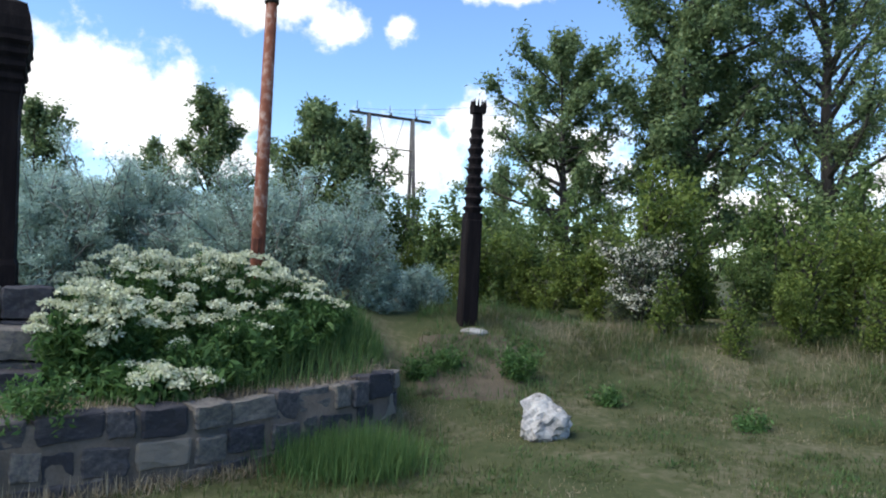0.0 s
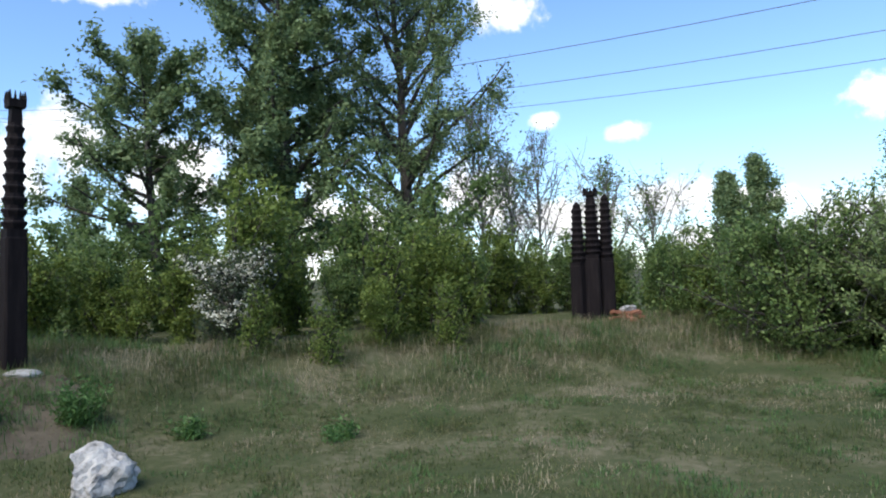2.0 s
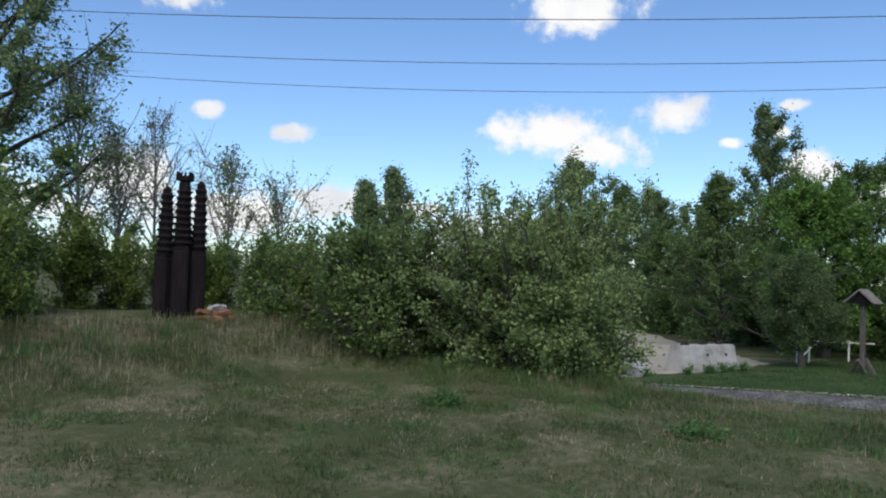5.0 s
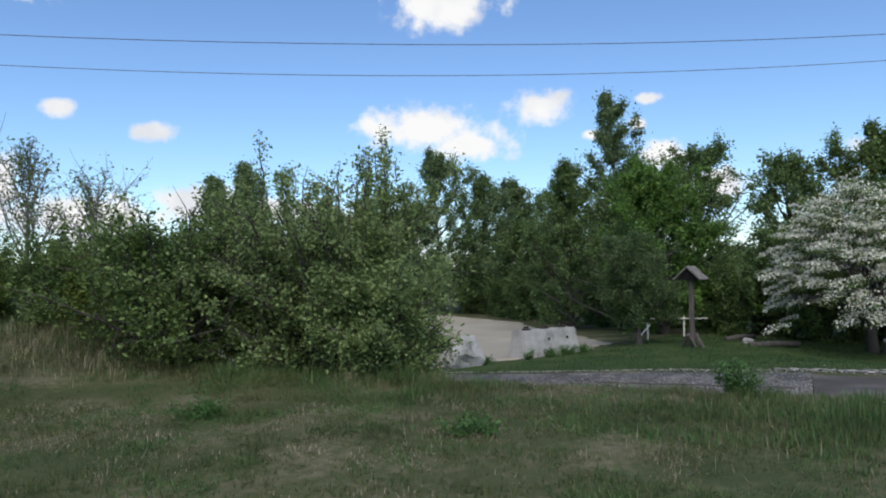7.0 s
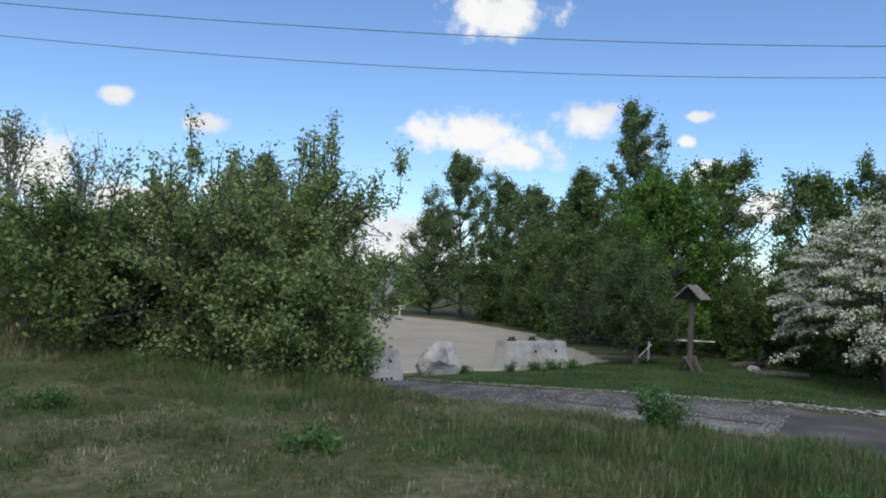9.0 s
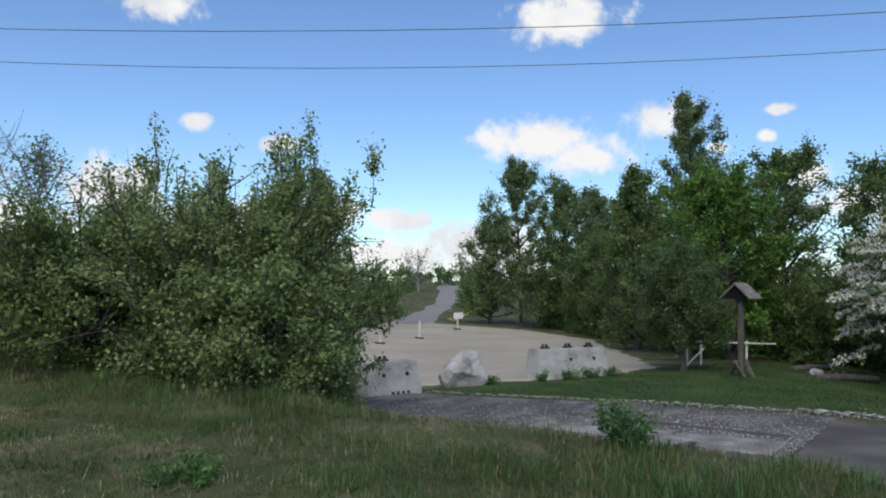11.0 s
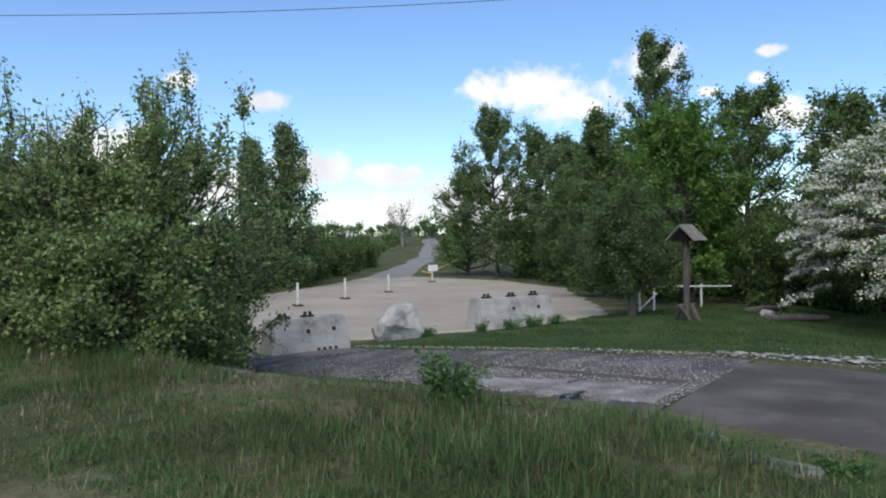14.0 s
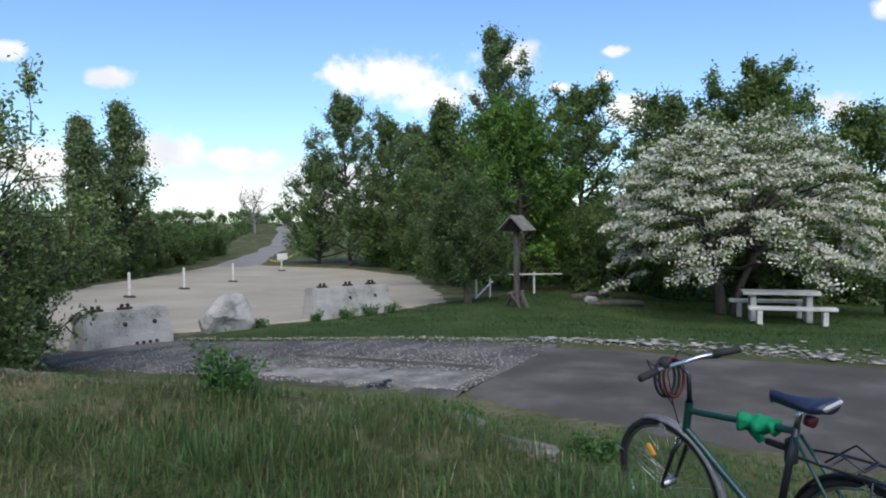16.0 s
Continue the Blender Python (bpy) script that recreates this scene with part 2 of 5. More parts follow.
M["leaf_bush"] = leafy("leaf_pear_bush", (0.1, 0.17, 0.058), (0.265, 0.365, 0.14))
M["blossom"] = leafy("white_blossom", (0.5, 0.49, 0.38), (0.78, 0.76, 0.66), tr=0.25)
M["cream_flower"] = leafy("cream_flower", (0.5, 0.53, 0.34), (0.76, 0.77, 0.58), tr=0.25)
M["weed_leaf"] = leafy("weed_leaf", (0.045, 0.11, 0.032), (0.11, 0.225, 0.068))
M["tyre"] = material("black_rubber", [(0.012, 0.012, 0.012), (0.03, 0.03, 0.03)], scale=30, fine=200, bump=0.3, rough=0.85)
M["chrome"] = material("brushed_steel", [(0.45, 0.45, 0.46), (0.65, 0.65, 0.66)], scale=20, fine=90, bump=0.05, rough=0.3, metal=1.0)
M["frame_green"] = material("dark_green_frame_paint", [(0.006, 0.03, 0.028), (0.01, 0.055, 0.048)], scale=6, fine=40, bump=0.02, rough=0.3, spec=0.5)
M["frame_black"] = material("black_frame_paint", [(0.008, 0.009, 0.012), (0.02, 0.022, 0.028)], scale=6, fine=40, bump=0.02, rough=0.35, spec=0.5)
M["silver_paint"] = material("silver_plastic", [(0.28, 0.28, 0.3), (0.42, 0.42, 0.44)], scale=6, fine=30, bump=0.02, rough=0.4)
M["blue_vinyl"] = material("navy_vinyl", [(0.008, 0.011, 0.03), (0.018, 0.024, 0.06)], scale=8, fine=60, bump=0.1, rough=0.45, spec=0.5)
M["green_cloth"] = material("green_cloth", [(0.0, 0.16, 0.065), (0.01, 0.30, 0.13)], scale=9, fine=70, bump=0.6, rough=0.8)
M["amber"] = material("amber_reflector", [(0.8, 0.30, 0.02), (0.9, 0.42, 0.04)], scale=9, fine=70, bump=0, rough=0.3, spec=0.6)
M["red_plastic"] = material("red_plastic", [(0.06, 0.01, 0.014), (0.11, 0.016, 0.02)], scale=9, fine=70, bump=0, rough=0.4)


# ---- helpers of this place ----
def mesh_from(name, verts, faces, mat, smooth=False):
    me = bpy.data.meshes.new(name)
    verts = np.asarray(verts, dtype=np.float32)
    if isinstance(faces, np.ndarray):
        k = faces.shape[1]
        me.vertices.add(len(verts))
        me.vertices.foreach_set("co", verts.ravel())
        me.loops.add(faces.size)
        me.loops.foreach_set("vertex_index", faces.astype(np.int32).ravel())
        me.polygons.add(len(faces))
        me.polygons.foreach_set("loop_start", np.arange(0, faces.size, k, dtype=np.int32))
        me.update(calc_edges=True)
    else:
        me.from_pydata(verts.tolist(), [], faces)
        me.update()
    if mat:
        me.materials.append(mat)
    if smooth:
        me.polygons.foreach_set("use_smooth", np.ones(len(me.polygons), dtype=bool))
    return me


def part(name, bm, mat, parent=None, label="", smooth=False):
    """Links a bmesh, or a mesh, as one object under a thing."""
    if isinstance(bm, bmesh.types.BMesh):
        me = bpy.data.meshes.new(name)
        bm.to_mesh(me)
        bm.free()
        me.materials.append(mat)
        if smooth:
            me.polygons.foreach_set("use_smooth", np.ones(len(me.polygons), dtype=bool))
    else:
        me = bm
    ob = new(name, me)
    if parent:
        ob.parent = parent
    if label:
        ob["label"] = label
    return ob


def thing(name, label, category, group="", kind="", at=(0, 0, 0), rz=0.0):
    ob = new(name)
    ob.matrix_basis = pose(*at, 0, 0, rz)
    return tagged(ob, label, category, group, kind)


def box(size, at=(0, 0, 0), rot=(0, 0, 0), bevel=0.0, bm=None):
    bm = bm or bmesh.new()
    r = bmesh.ops.create_cube(bm, size=1, matrix=pose(*at, *rot) @ Matrix.Diagonal((*size, 1)))
    if bevel:
        es = {e for v in r["verts"] for e in v.link_edges}
        bmesh.ops.bevel(bm, geom=list(es), offset=bevel, segments=1, affect="EDGES")
    return bm


def tube_data(paths, sides=6):
    """Vertices and quads of tapered tubes: each path is (points, radii)."""
    V, F, n = [], [], 0
    ang = np.linspace(0, 2 * np.pi, sides, endpoint=False)
    for pts, rad in paths:
        pts = np.asarray(pts, float)
        d = np.gradient(pts, axis=0)
        d /= np.linalg.norm(d, axis=1, keepdims=True) + 1e-9
        ref = np.where(np.abs(d[:, 2:3]) < 0.9, [[0.0, 0.0, 1.0]], [[1.0, 0.0, 0.0]])
        ref = np.tile(ref[:1], (len(pts), 1)) if np.ptp(ref, axis=0).any() else ref
        u = np.cross(d, ref)
        u /= np.linalg.norm(u, axis=1, keepdims=True) + 1e-9
        w = np.cross(d, u)
        ring = pts[:, None] + (np.cos(ang)[None, :, None] * u[:, None] + np.sin(ang)[None, :, None] * w[:, None]) * np.asarray(rad, float)[:, None, None]
        V.append(ring.reshape(-1, 3))
        k = len(pts)
        i, j = np.meshgrid(np.arange(k - 1), np.arange(sides), indexing="ij")
        a = n + i * sides + j
        b = n + i * sides + (j + 1) % sides
        F.append(np.stack([a, b, b + sides, a + sides], -1).reshape(-1, 4))
        n += k * sides
    return np.concatenate(V), np.concatenate(F)


def tubes(name, paths, mat, parent=None, sides=6, label=""):
    v, f = tube_data(paths, sides)
    return part(name, mesh_from(name, v, f, mat, smooth=True), mat, parent, label)


def rod(name, pts, r, mat, parent=None, sides=8, label=""):
    """A bent rod with closed ends."""
    pts = [np.array(p, float) for p in pts]
    a, b = pts[0] - (pts[1] - pts[0]) * 1e-3, pts[-1] + (pts[-1] - pts[-2]) * 1e-3
    full = [a] + pts + [b]
    rr = list(r) if isinstance(r, (list, tuple)) else [r] * len(pts)
    return tubes(name, [(full, [rr[0] * 0.02] + rr + [rr[-1] * 0.02])], mat, parent, sides, label)


def lathe(rings, sides=4, twist=0.0, square=True):
    """A closed turned or square-cut post from (height, half width) rings."""
    bm = bmesh.new()
    prev, first = None, None
    for z, r in rings:
        k = r * (math.sqrt(2) if sides == 4 and square else 1)
        ring = [bm.verts.new((k * math.cos(2 * math.pi * (i + 0.5) / sides + twist), k * math.sin(2 * math.pi * (i + 0.5) / sides + twist), z)) for i in range(sides)]
        if prev:
            for i in range(sides):
                bm.faces.new((prev[i], prev[(i + 1) % sides], ring[(i + 1) % sides], ring[i]))
        else:
            first = ring
        prev = ring
    bm.faces.new(prev)
    bm.faces.new(first[::-1])
    return bm


def sstep(v, a, b):
    t = np.clip((np.asarray(v, float) - a) / (b - a), 0, 1)
    return t * t * (3 - 2 * t)


def bell(x, y, cx, cy, r):
    return np.exp(-((x - cx) ** 2 + (y - cy) ** 2) / (r * r))


def curb_x(y):
    """The line of the terrace's stone edge."""
    y = np.asarray(y, float)
    return 11.95 - 0.62 * np.maximum(0, -1.1 - y) ** 1.2 - 0.02 * np.maximum(0, y - 2)


def low(x, y):
    return -0.14 - 0.024 * np.clip(x, 0, 45) - 0.055 * np.clip(y, -0.5, 12) - 0.45 * sstep(x, 19, 25.5) * sstep(-np.asarray(y, float), -3, 3) - 0.07 * bell(x, y, 11.0, -3.3, 1.6)


WALL = [(-4.3, 3.1), (-3.4, 3.64), (-2.35, 4.3), (-1.6, 4.85), (-1.03, 5.48), (-0.63, 5.95), (-0.43, 6.4), (-0.4, 6.95)]


def ground_z(x, y):
    """Height of the ground: a grassy terrace, a bank behind it, and the lower road side."""
    x, y = np.asarray(x, float), np.asarray(y, float)
    up = 0.04 + 0.57 * sstep(y, 7.4, 10.6) * sstep(x, -14, -1) + 0.36 * bell(x, y, 0.3, 9.4, 1.7)
    up = up + 0.03 * np.sin(x * 1.3) * np.sin(y * 1.1 + 1)
    d = (y - np.interp(x, [p[0] for p in WALL], [p[1] for p in WALL])) * 0.8
    bed = sstep(d, 0.04, 0.22) * sstep(-x, 0.42, 0.62 + 0.6 * sstep(y, 6.8, 9))
    up = up * (1 - bed) + (0.5 + 0.4 * sstep(d, 0.3, 2.3) * sstep(x, -3.5, -2.7)) * bed
    edge = curb_x(y) + 0.45 * sstep(y, 3, 6)
    k = sstep(x, edge - 0.05, edge + 0.25 + 3.0 * sstep(y, 3.5, 7))
    z = up * (1 - k) + low(x, y) * k
    far = np.hypot(x, y)
    ne = sstep(np.arctan2(x, y), 0.35, 0.8)
    return z + sstep(far, 75, 150) * (2.6 + 0.8 * ne) + sstep(far, 30, 200) * 0.6 * (1 - ne)


rng = np.random.default_rng(7)


def axis_steps(a, b, fine, reach):
    c = list(np.arange(a, b + 1e-6, fine))
    s, lo, hi = fine, a, b
    while hi - b < reach:
        s *= 1.22
        lo, hi = lo - s, hi + s
        c = [lo] + c + [hi]
    return np.array(c)


gx, gy = axis_steps(-6, 30, 0.2, 1600), axis_steps(-8, 20, 0.2, 1600)
X, Y = np.meshgrid(gx, gy, indexing="ij")
Z = ground_z(X, Y) + rng.normal(0, 0.008, X.shape) * (np.hypot(X, Y) < 45)
i, j = np.meshgrid(np.arange(len(gx) - 1), np.arange(len(gy) - 1), indexing="ij")
a = i * len(gy) + j
F = np.stack([a, a + len(gy), a + len(gy) + 1, a + 1], -1).reshape(-1, 4)
ground = tagged(part("ground", mesh_from("ground", np.stack([X, Y, Z], -1).reshape(-1, 3), F, M["grass_ground"], smooth=True), None),
                "uneven meadow ground with green and dry grass", "ground", kind="structure")


def resample(pts, n):
    pts = np.asarray(pts, float)
    s = np.r_[0, np.cumsum(np.linalg.norm(np.diff(pts, axis=0), axis=1))]
    u = np.linspace(0, s[-1], n)
    return np.stack([np.interp(u, s, pts[:, k]) for k in range(pts.shape[1])], 1)


def sheet(name, left, right, n, m, lift, mat, label, category, ragged=0.15, ends=False):
    """A surface laid on the ground between two edge lines."""
    A, B = resample(left, n), resample(right, n)
    A = A + rng.normal(0, ragged, A.shape)
    B = B + rng.normal(0, ragged, B.shape)
    u = np.linspace(0, 1, m)[None, :, None]
    P = A[:, None] * (1 - u) + B[:, None] * u
    zz = ground_z(P[..., 0], P[..., 1]) + lift
    e = np.minimum(u[..., 0], 1 - u[..., 0])
    zz = np.where(e < 1e-6, zz - lift - 0.03, zz)
    if ends:
        zz[0], zz[-1] = zz[0] - lift - 0.03, zz[-1] - lift - 0.03
    V = np.concatenate([P, zz[..., None]], -1).reshape(-1, 3)
    ii, jj = np.meshgrid(np.arange(n - 1), np.arange(m - 1), indexing="ij")
    q = ii * m + jj
    Q = np.stack([q, q + 1, q + m + 1, q + m], -1).reshape(-1, 4)
    return tagged(part(name, mesh_from(name, V, Q, mat, smooth=True), None), label, category, kind="structure")


sheet("lot", [(15.8, 9.2), (20, 16), (27, 21.5), (34.5, 26.2), (45.5, 30.8), (52.5, 33.2)], [(18.0, 7.6), (20.3, 7.9), (22.3, 5.9), (25, 4.7), (27.7, 4.4), (38.2, 9.2), (47, 13.6), (52.2, 20.5), (54.6, 30)], 80, 26, 0.03,
      M["lot"], "pale crushed-stone parking lot", "parking lot", ragged=0.1)
sheet("track", [(51.0, 32.8), (64, 40.5), (85, 51), (110, 66), (170, 104)], [(54.4, 29.5), (68, 37.6), (88, 47.5), (113, 62), (173, 100)], 50, 4, 0.05, M["far_road"], "grey track leading away between bushes", "road", ragged=0.1)
sheet("road_gravel", [(16.1, 8.6), (15.2, 5.2), (14.9, 2.7), (14.0, -0.62)], [(18.6, 7.9), (18.55, 5.0), (18.6, 2.2), (18.15, -0.86)], 60, 16, 0.025, M["gravel"], "worn gravel road with pale loose stones", "road", ragged=0.04)
sheet("road_asphalt", [(14.15, -0.62), (13.5, -1.8), (13.0, -3.4), (12.4, -6), (11.5, -14), (10, -30)], [(17.85, -0.86), (17.9, -2), (17.75, -3.4), (17.4, -6), (16.5, -14), (15, -30)], 60, 12, 0.04,
      M["asphalt"], "dark grey worn asphalt road", "road", ragged=0.03)


sheet("lawn_ground", [(18.75, 7.4), (18.7, 5.0), (18.75, 2.2), (18.35, -0.86), (18.3, -4), (17.7, -8), (16.8, -16)], [(20.1, 7.2), (22.2, 5.5), (26, 4.0), (31, 3), (33, -2), (33, -10), (31, -18)], 60, 30, 0.012, M["lawn_soil"],
      "dark green lawn soil under short grass", "lawn", ragged=0.08)
sheet("gravel_band", [(15.9, 3.0), (15.73, 1.98), (15.8, 0.85), (15.66, 0.03), (15.56, -0.55)], [(15.1, 3.0), (14.73, 1.52), (14.4, 0.61), (14.23, -0.01), (14.22, -0.51)], 40, 8, 0.033, M["pale_gravel"], "pale loose gravel band on the road", "gravel", ragged=0.05, ends=True)
sheet("asphalt_ledge", [(16.7, 2.9), (16.46, 2.13), (16.14, 1.01), (15.87, 0.1), (15.69, -0.5)], [(16.62, 2.9), (16.36, 2.1), (16.02, 1.0), (15.74, 0.1), (15.55, -0.5)], 44, 5, 0.055, M["asphalt"], "broken dark asphalt ledge in the gravel", "road", ragged=0.02, ends=True)

# ---- plants ----
def unit(v):
    return v / (np.linalg.norm(v, axis=-1, keepdims=True) + 1e-9)


def leaf_data(c, size, r, aspect=0.55, axis=None, spread=1.0):
    """Small pointed leaves, one quad each, at the points c."""
    n = len(c)
    nrm = unit(r.normal(size=(n, 3)) * 0.75 + np.array([0, 0, 0.75]))
    a = r.normal(size=(n, 3)) * spread + (axis if axis is not None else 0)
    a = unit(a - nrm * np.sum(a * nrm, axis=1, keepdims=True))
    b = np.cross(nrm, a)
    s = size * r.uniform(0.6, 1.35, (n, 1))
    v = np.stack([c - a * s / 2, c + b * s * aspect / 2 + nrm * s * 0.12, c + a * s / 2, c - b * s * aspect / 2 + nrm * s * 0.12], 1)
    return v.reshape(-1, 3), np.arange(n * 4).reshape(n, 4)


def grow(r, height, trunk_r, base=0.25, spread=2.0, limbs=14, up=0.5, subs=7, profile="round", stems=1, wander=0.12, twig=0.35, shoots=0, wind=(0.0, 0.0)):
    """Trunk, limbs and twigs: tube paths and the twigs' ends."""
    paths, t0, t1 = [], [], []
    for s in range(stems):
        lean = r.normal(0, 0.16 if stems > 1 else 0.03, 2) * height
        n = 8
        u = np.linspace(0, 1, n)
        foot = r.normal(0, 0.08 * spread, 2) if stems > 1 else np.zeros(2)
        hh = height * (r.uniform(0.7, 1.0) if stems > 1 else 1.0)
        tr = np.stack([foot[0] + lean[0] * u ** 1.4 + np.r_[0, np.cumsum(r.normal(0, wander * height / 20, n - 1))],
                       foot[1] + lean[1] * u ** 1.4 + np.r_[0, np.cumsum(r.normal(0, wander * height / 20, n - 1))], hh * u * 0.96 - 0.08], 1)
        rad = trunk_r / math.sqrt(stems) * (1 - 0.9 * u) + 0.006
        paths.append((tr, rad))
        k = max(3, limbs // stems)
        for i in range(k):
            f = base + (0.98 - base) * (i + r.uniform(0, 1)) / k
            p = np.array([np.interp(f, u, tr[:, q]) for q in range(3)])
            g = (f - base) / (1 - base)
            prof = {"round": math.sqrt(max(0.05, 1 - (2 * g - 0.75) ** 2 * 0.62)), "cone": 1.05 - 0.85 * g, "column": 0.8 + 0.3 * math.sin(3.1 * g) - 0.35 * g, "fan": 0.45 + 0.55 * g,
                    "poplar": (0.35 + 0.75 * math.sin(math.pi * min(1.0, 0.15 + 0.85 * g))) * (1 - 0.55 * g), "dome": math.sqrt(max(0.05, 1 - g ** 2.2))}[profile]
            az = 2.399 * i + r.uniform(-0.5, 0.5) + s * 1.3
            el = up + 0.5 * g + r.normal(0, 0.15)
            ln = spread * prof * r.uniform(0.7, 1.12)
            d = np.array([math.cos(az) * math.cos(el), math.sin(az) * math.cos(el), math.sin(el)])
            v = np.linspace(0, 1, 5)
            lp = p + d * ln * v[:, None] + np.array([0, 0, 0.18 * ln]) * (v ** 2)[:, None] + np.cumsum(r.normal(0, 0.03 * ln, (5, 3)), axis=0) * v[:, None]
            lp[:, :2] += np.outer(v ** 2, wind) * ln * 0.3
            r0 = np.interp(f, u, rad) * 0.5 + 0.004
            paths.append((lp, r0 * (1 - 0.85 * v) + 0.004))
            for q in range(subs):
                w = r.uniform(0.22, 1.0)
                o = np.array([np.interp(w, v, lp[:, z]) for z in range(3)])
                dd = unit(d * 0.7 + r.normal(0, 0.75, 3) + np.array([wind[0], wind[1], 0.25]))
                e = o + dd * ln * twig * r.uniform(0.5, 1.2)
                t0.append(o)
                t1.append(e)
        grown = len(t1)
        for q in range(shoots // stems):
            o = t1[r.integers(0, grown)]
            if o[2] > 0.55 * height:
                t0.append(o)
                t1.append(o + np.array([r.normal(0, 0.1), r.normal(0, 0.1), 1.0]) * r.uniform(0.2, 0.52))
        top = tr[-1]
        for q in range(max(3, subs // 3)):
            t0.append(top - np.array([0, 0, 0.1 * height * r.uniform(0, 1)]))
            t1.append(top + unit(r.normal(0, 0.5, 3) + np.array([0, 0, 1.0])) * spread * twig * 0.55)
    return paths, np.array(t0), np.array(t1)


def leaves_on(r, t0, t1, count, size, scatter, aspect=0.55, clump=None):
    p = r.exponential(1.0, len(t0)) + 0.12
    k = r.choice(len(t0), count, p=p / p.sum())
    w = r.beta(1.6, 1.1, (count, 1))
    c = t0[k] * (1 - w) + t1[k] * w + r.normal(0, scatter, (count, 3)) * (0.5 + 0.7 * w)
    return leaf_data(c, size, r, aspect, axis=unit(t1[k] - t0[k]) * 0.6)


def make_tree(name, label, category, seed, at, leaf, height, trunk_r, count, size, scatter, bark="bark", blossom=0, bl_size=0.06, bl_mat="blossom", group="", aspect=0.55, sides=6, crown="crown", **kw):
    r = np.random.default_rng(seed)
    ob = thing(name, label, category, group, at=at, rz=seed * 37 % 360)
    turn = radians(seed * 37 % 360)
    gust = kw.pop("gust", 0.0)
    paths, t0, t1 = grow(r, height, trunk_r, wind=(gust * math.cos(radians(-75) - turn), gust * math.sin(radians(-75) - turn)), **kw)
    twigs = [((a, (a + b) / 2 + r.normal(0, 0.02, 3), b), (0.011, 0.008, 0.003)) for a, b in zip(t0, t1)]
    v, f = tube_data(paths, sides)
    v2, f2 = tube_data(twigs, 3)
    part("trunk" if kw.get("stems", 1) == 1 else "branching", mesh_from("trunk", np.concatenate([v, v2]), np.concatenate([f, f2 + len(v)]), M[bark], True) if f.shape[1] == f2.shape[1] else None, None, ob)
    v, f = leaves_on(r, t0, t1, count, size, scatter, aspect)
    part(crown, mesh_from(crown, v, f, M[leaf]), None, ob)["kind"] = "stuff"
    if blossom:
        out = np.linalg.norm(t1[:, :2], axis=1) + t1[:, 2] * 0.6
        keep = out > np.quantile(out, 0.25)
        t0b, t1b = t0[keep], t1[keep]
        k = r.integers(0, len(t1b), blossom // 14)
        cen = t1b[k] + (t0b[k] - t1b[k]) * r.uniform(-0.1, 0.55, (len(k), 1))
        c = np.repeat(cen, 14, axis=0) + r.normal(0, bl_size * 1.3, (len(k) * 14, 3)) * np.array([1.4, 1.4, 0.6])
        v, f = leaf_data(c, bl_size, r, 0.9)
        part("blossom", mesh_from("blossom", v, f, M[bl_mat]), None, ob)["kind"] = "stuff"
    return ob


def value_noise(x, y, cell, seed):
    """Smooth random field between 0 and 1."""
    r = np.random.default_rng(seed).uniform(0, 1, (64, 64))
    u, v = np.asarray(x, float) / cell, np.asarray(y, float) / cell
    i, j = np.floor(u).astype(int), np.floor(v).astype(int)
    a, b = u - i, v - j
    a, b = a * a * (3 - 2 * a), b * b * (3 - 2 * b)
    i, j, i1, j1 = i % 64, j % 64, (i + 1) % 64, (j + 1) % 64
    return (r[i, j] * (1 - a) + r[i1, j] * a) * (1 - b) + (r[i, j1] * (1 - a) + r[i1, j1] * a) * b


def gz(x, y):
    return float(ground_z(x, y))


def put(ob, x, y, s=1.0, rz=0.0, sink=0.2, flat=1.0):
    c = copy_thing(ob, pose(x, y, gz(x, y) - sink, 0, 0, rz))
    c.scale = (s, s, s * flat)
    return c


# tall trees behind the bank
def polar(az, d, from_=(0.0, 0.0)):
    return from_[0] + d * math.sin(radians(az)), from_[1] + d * math.cos(radians(az))


for az, d, seed, label, h, tr, cnt, sz, sc, kw in (
        (9.4, 21, 11, "broad poplar with an open spreading grey-green crown", 7.0, 0.2, 26000, 0.13, 0.11, dict(base=0.24, spread=2.6, limbs=34, up=0.1, subs=11)),
        (19.2, 21, 12, "tall dense poplar with a dark green crown", 12.2, 0.3, 66000, 0.14, 0.13, dict(base=0.12, spread=2.45, limbs=60, up=0.2, subs=13)),
        (28.0, 22, 13, "tall slender poplar with airy grey-green foliage", 12.8, 0.22, 46000, 0.115, 0.12, dict(base=0.05, spread=3.7, limbs=56, up=0.45, subs=13, profile="poplar"))):
    x, y = polar(az, d)
    make_tree("poplar_tree", label, "tree", seed, (x, y, gz(x, y)), "leaf_poplar", h, tr, cnt, sz, sc, gust=0.3, **kw)
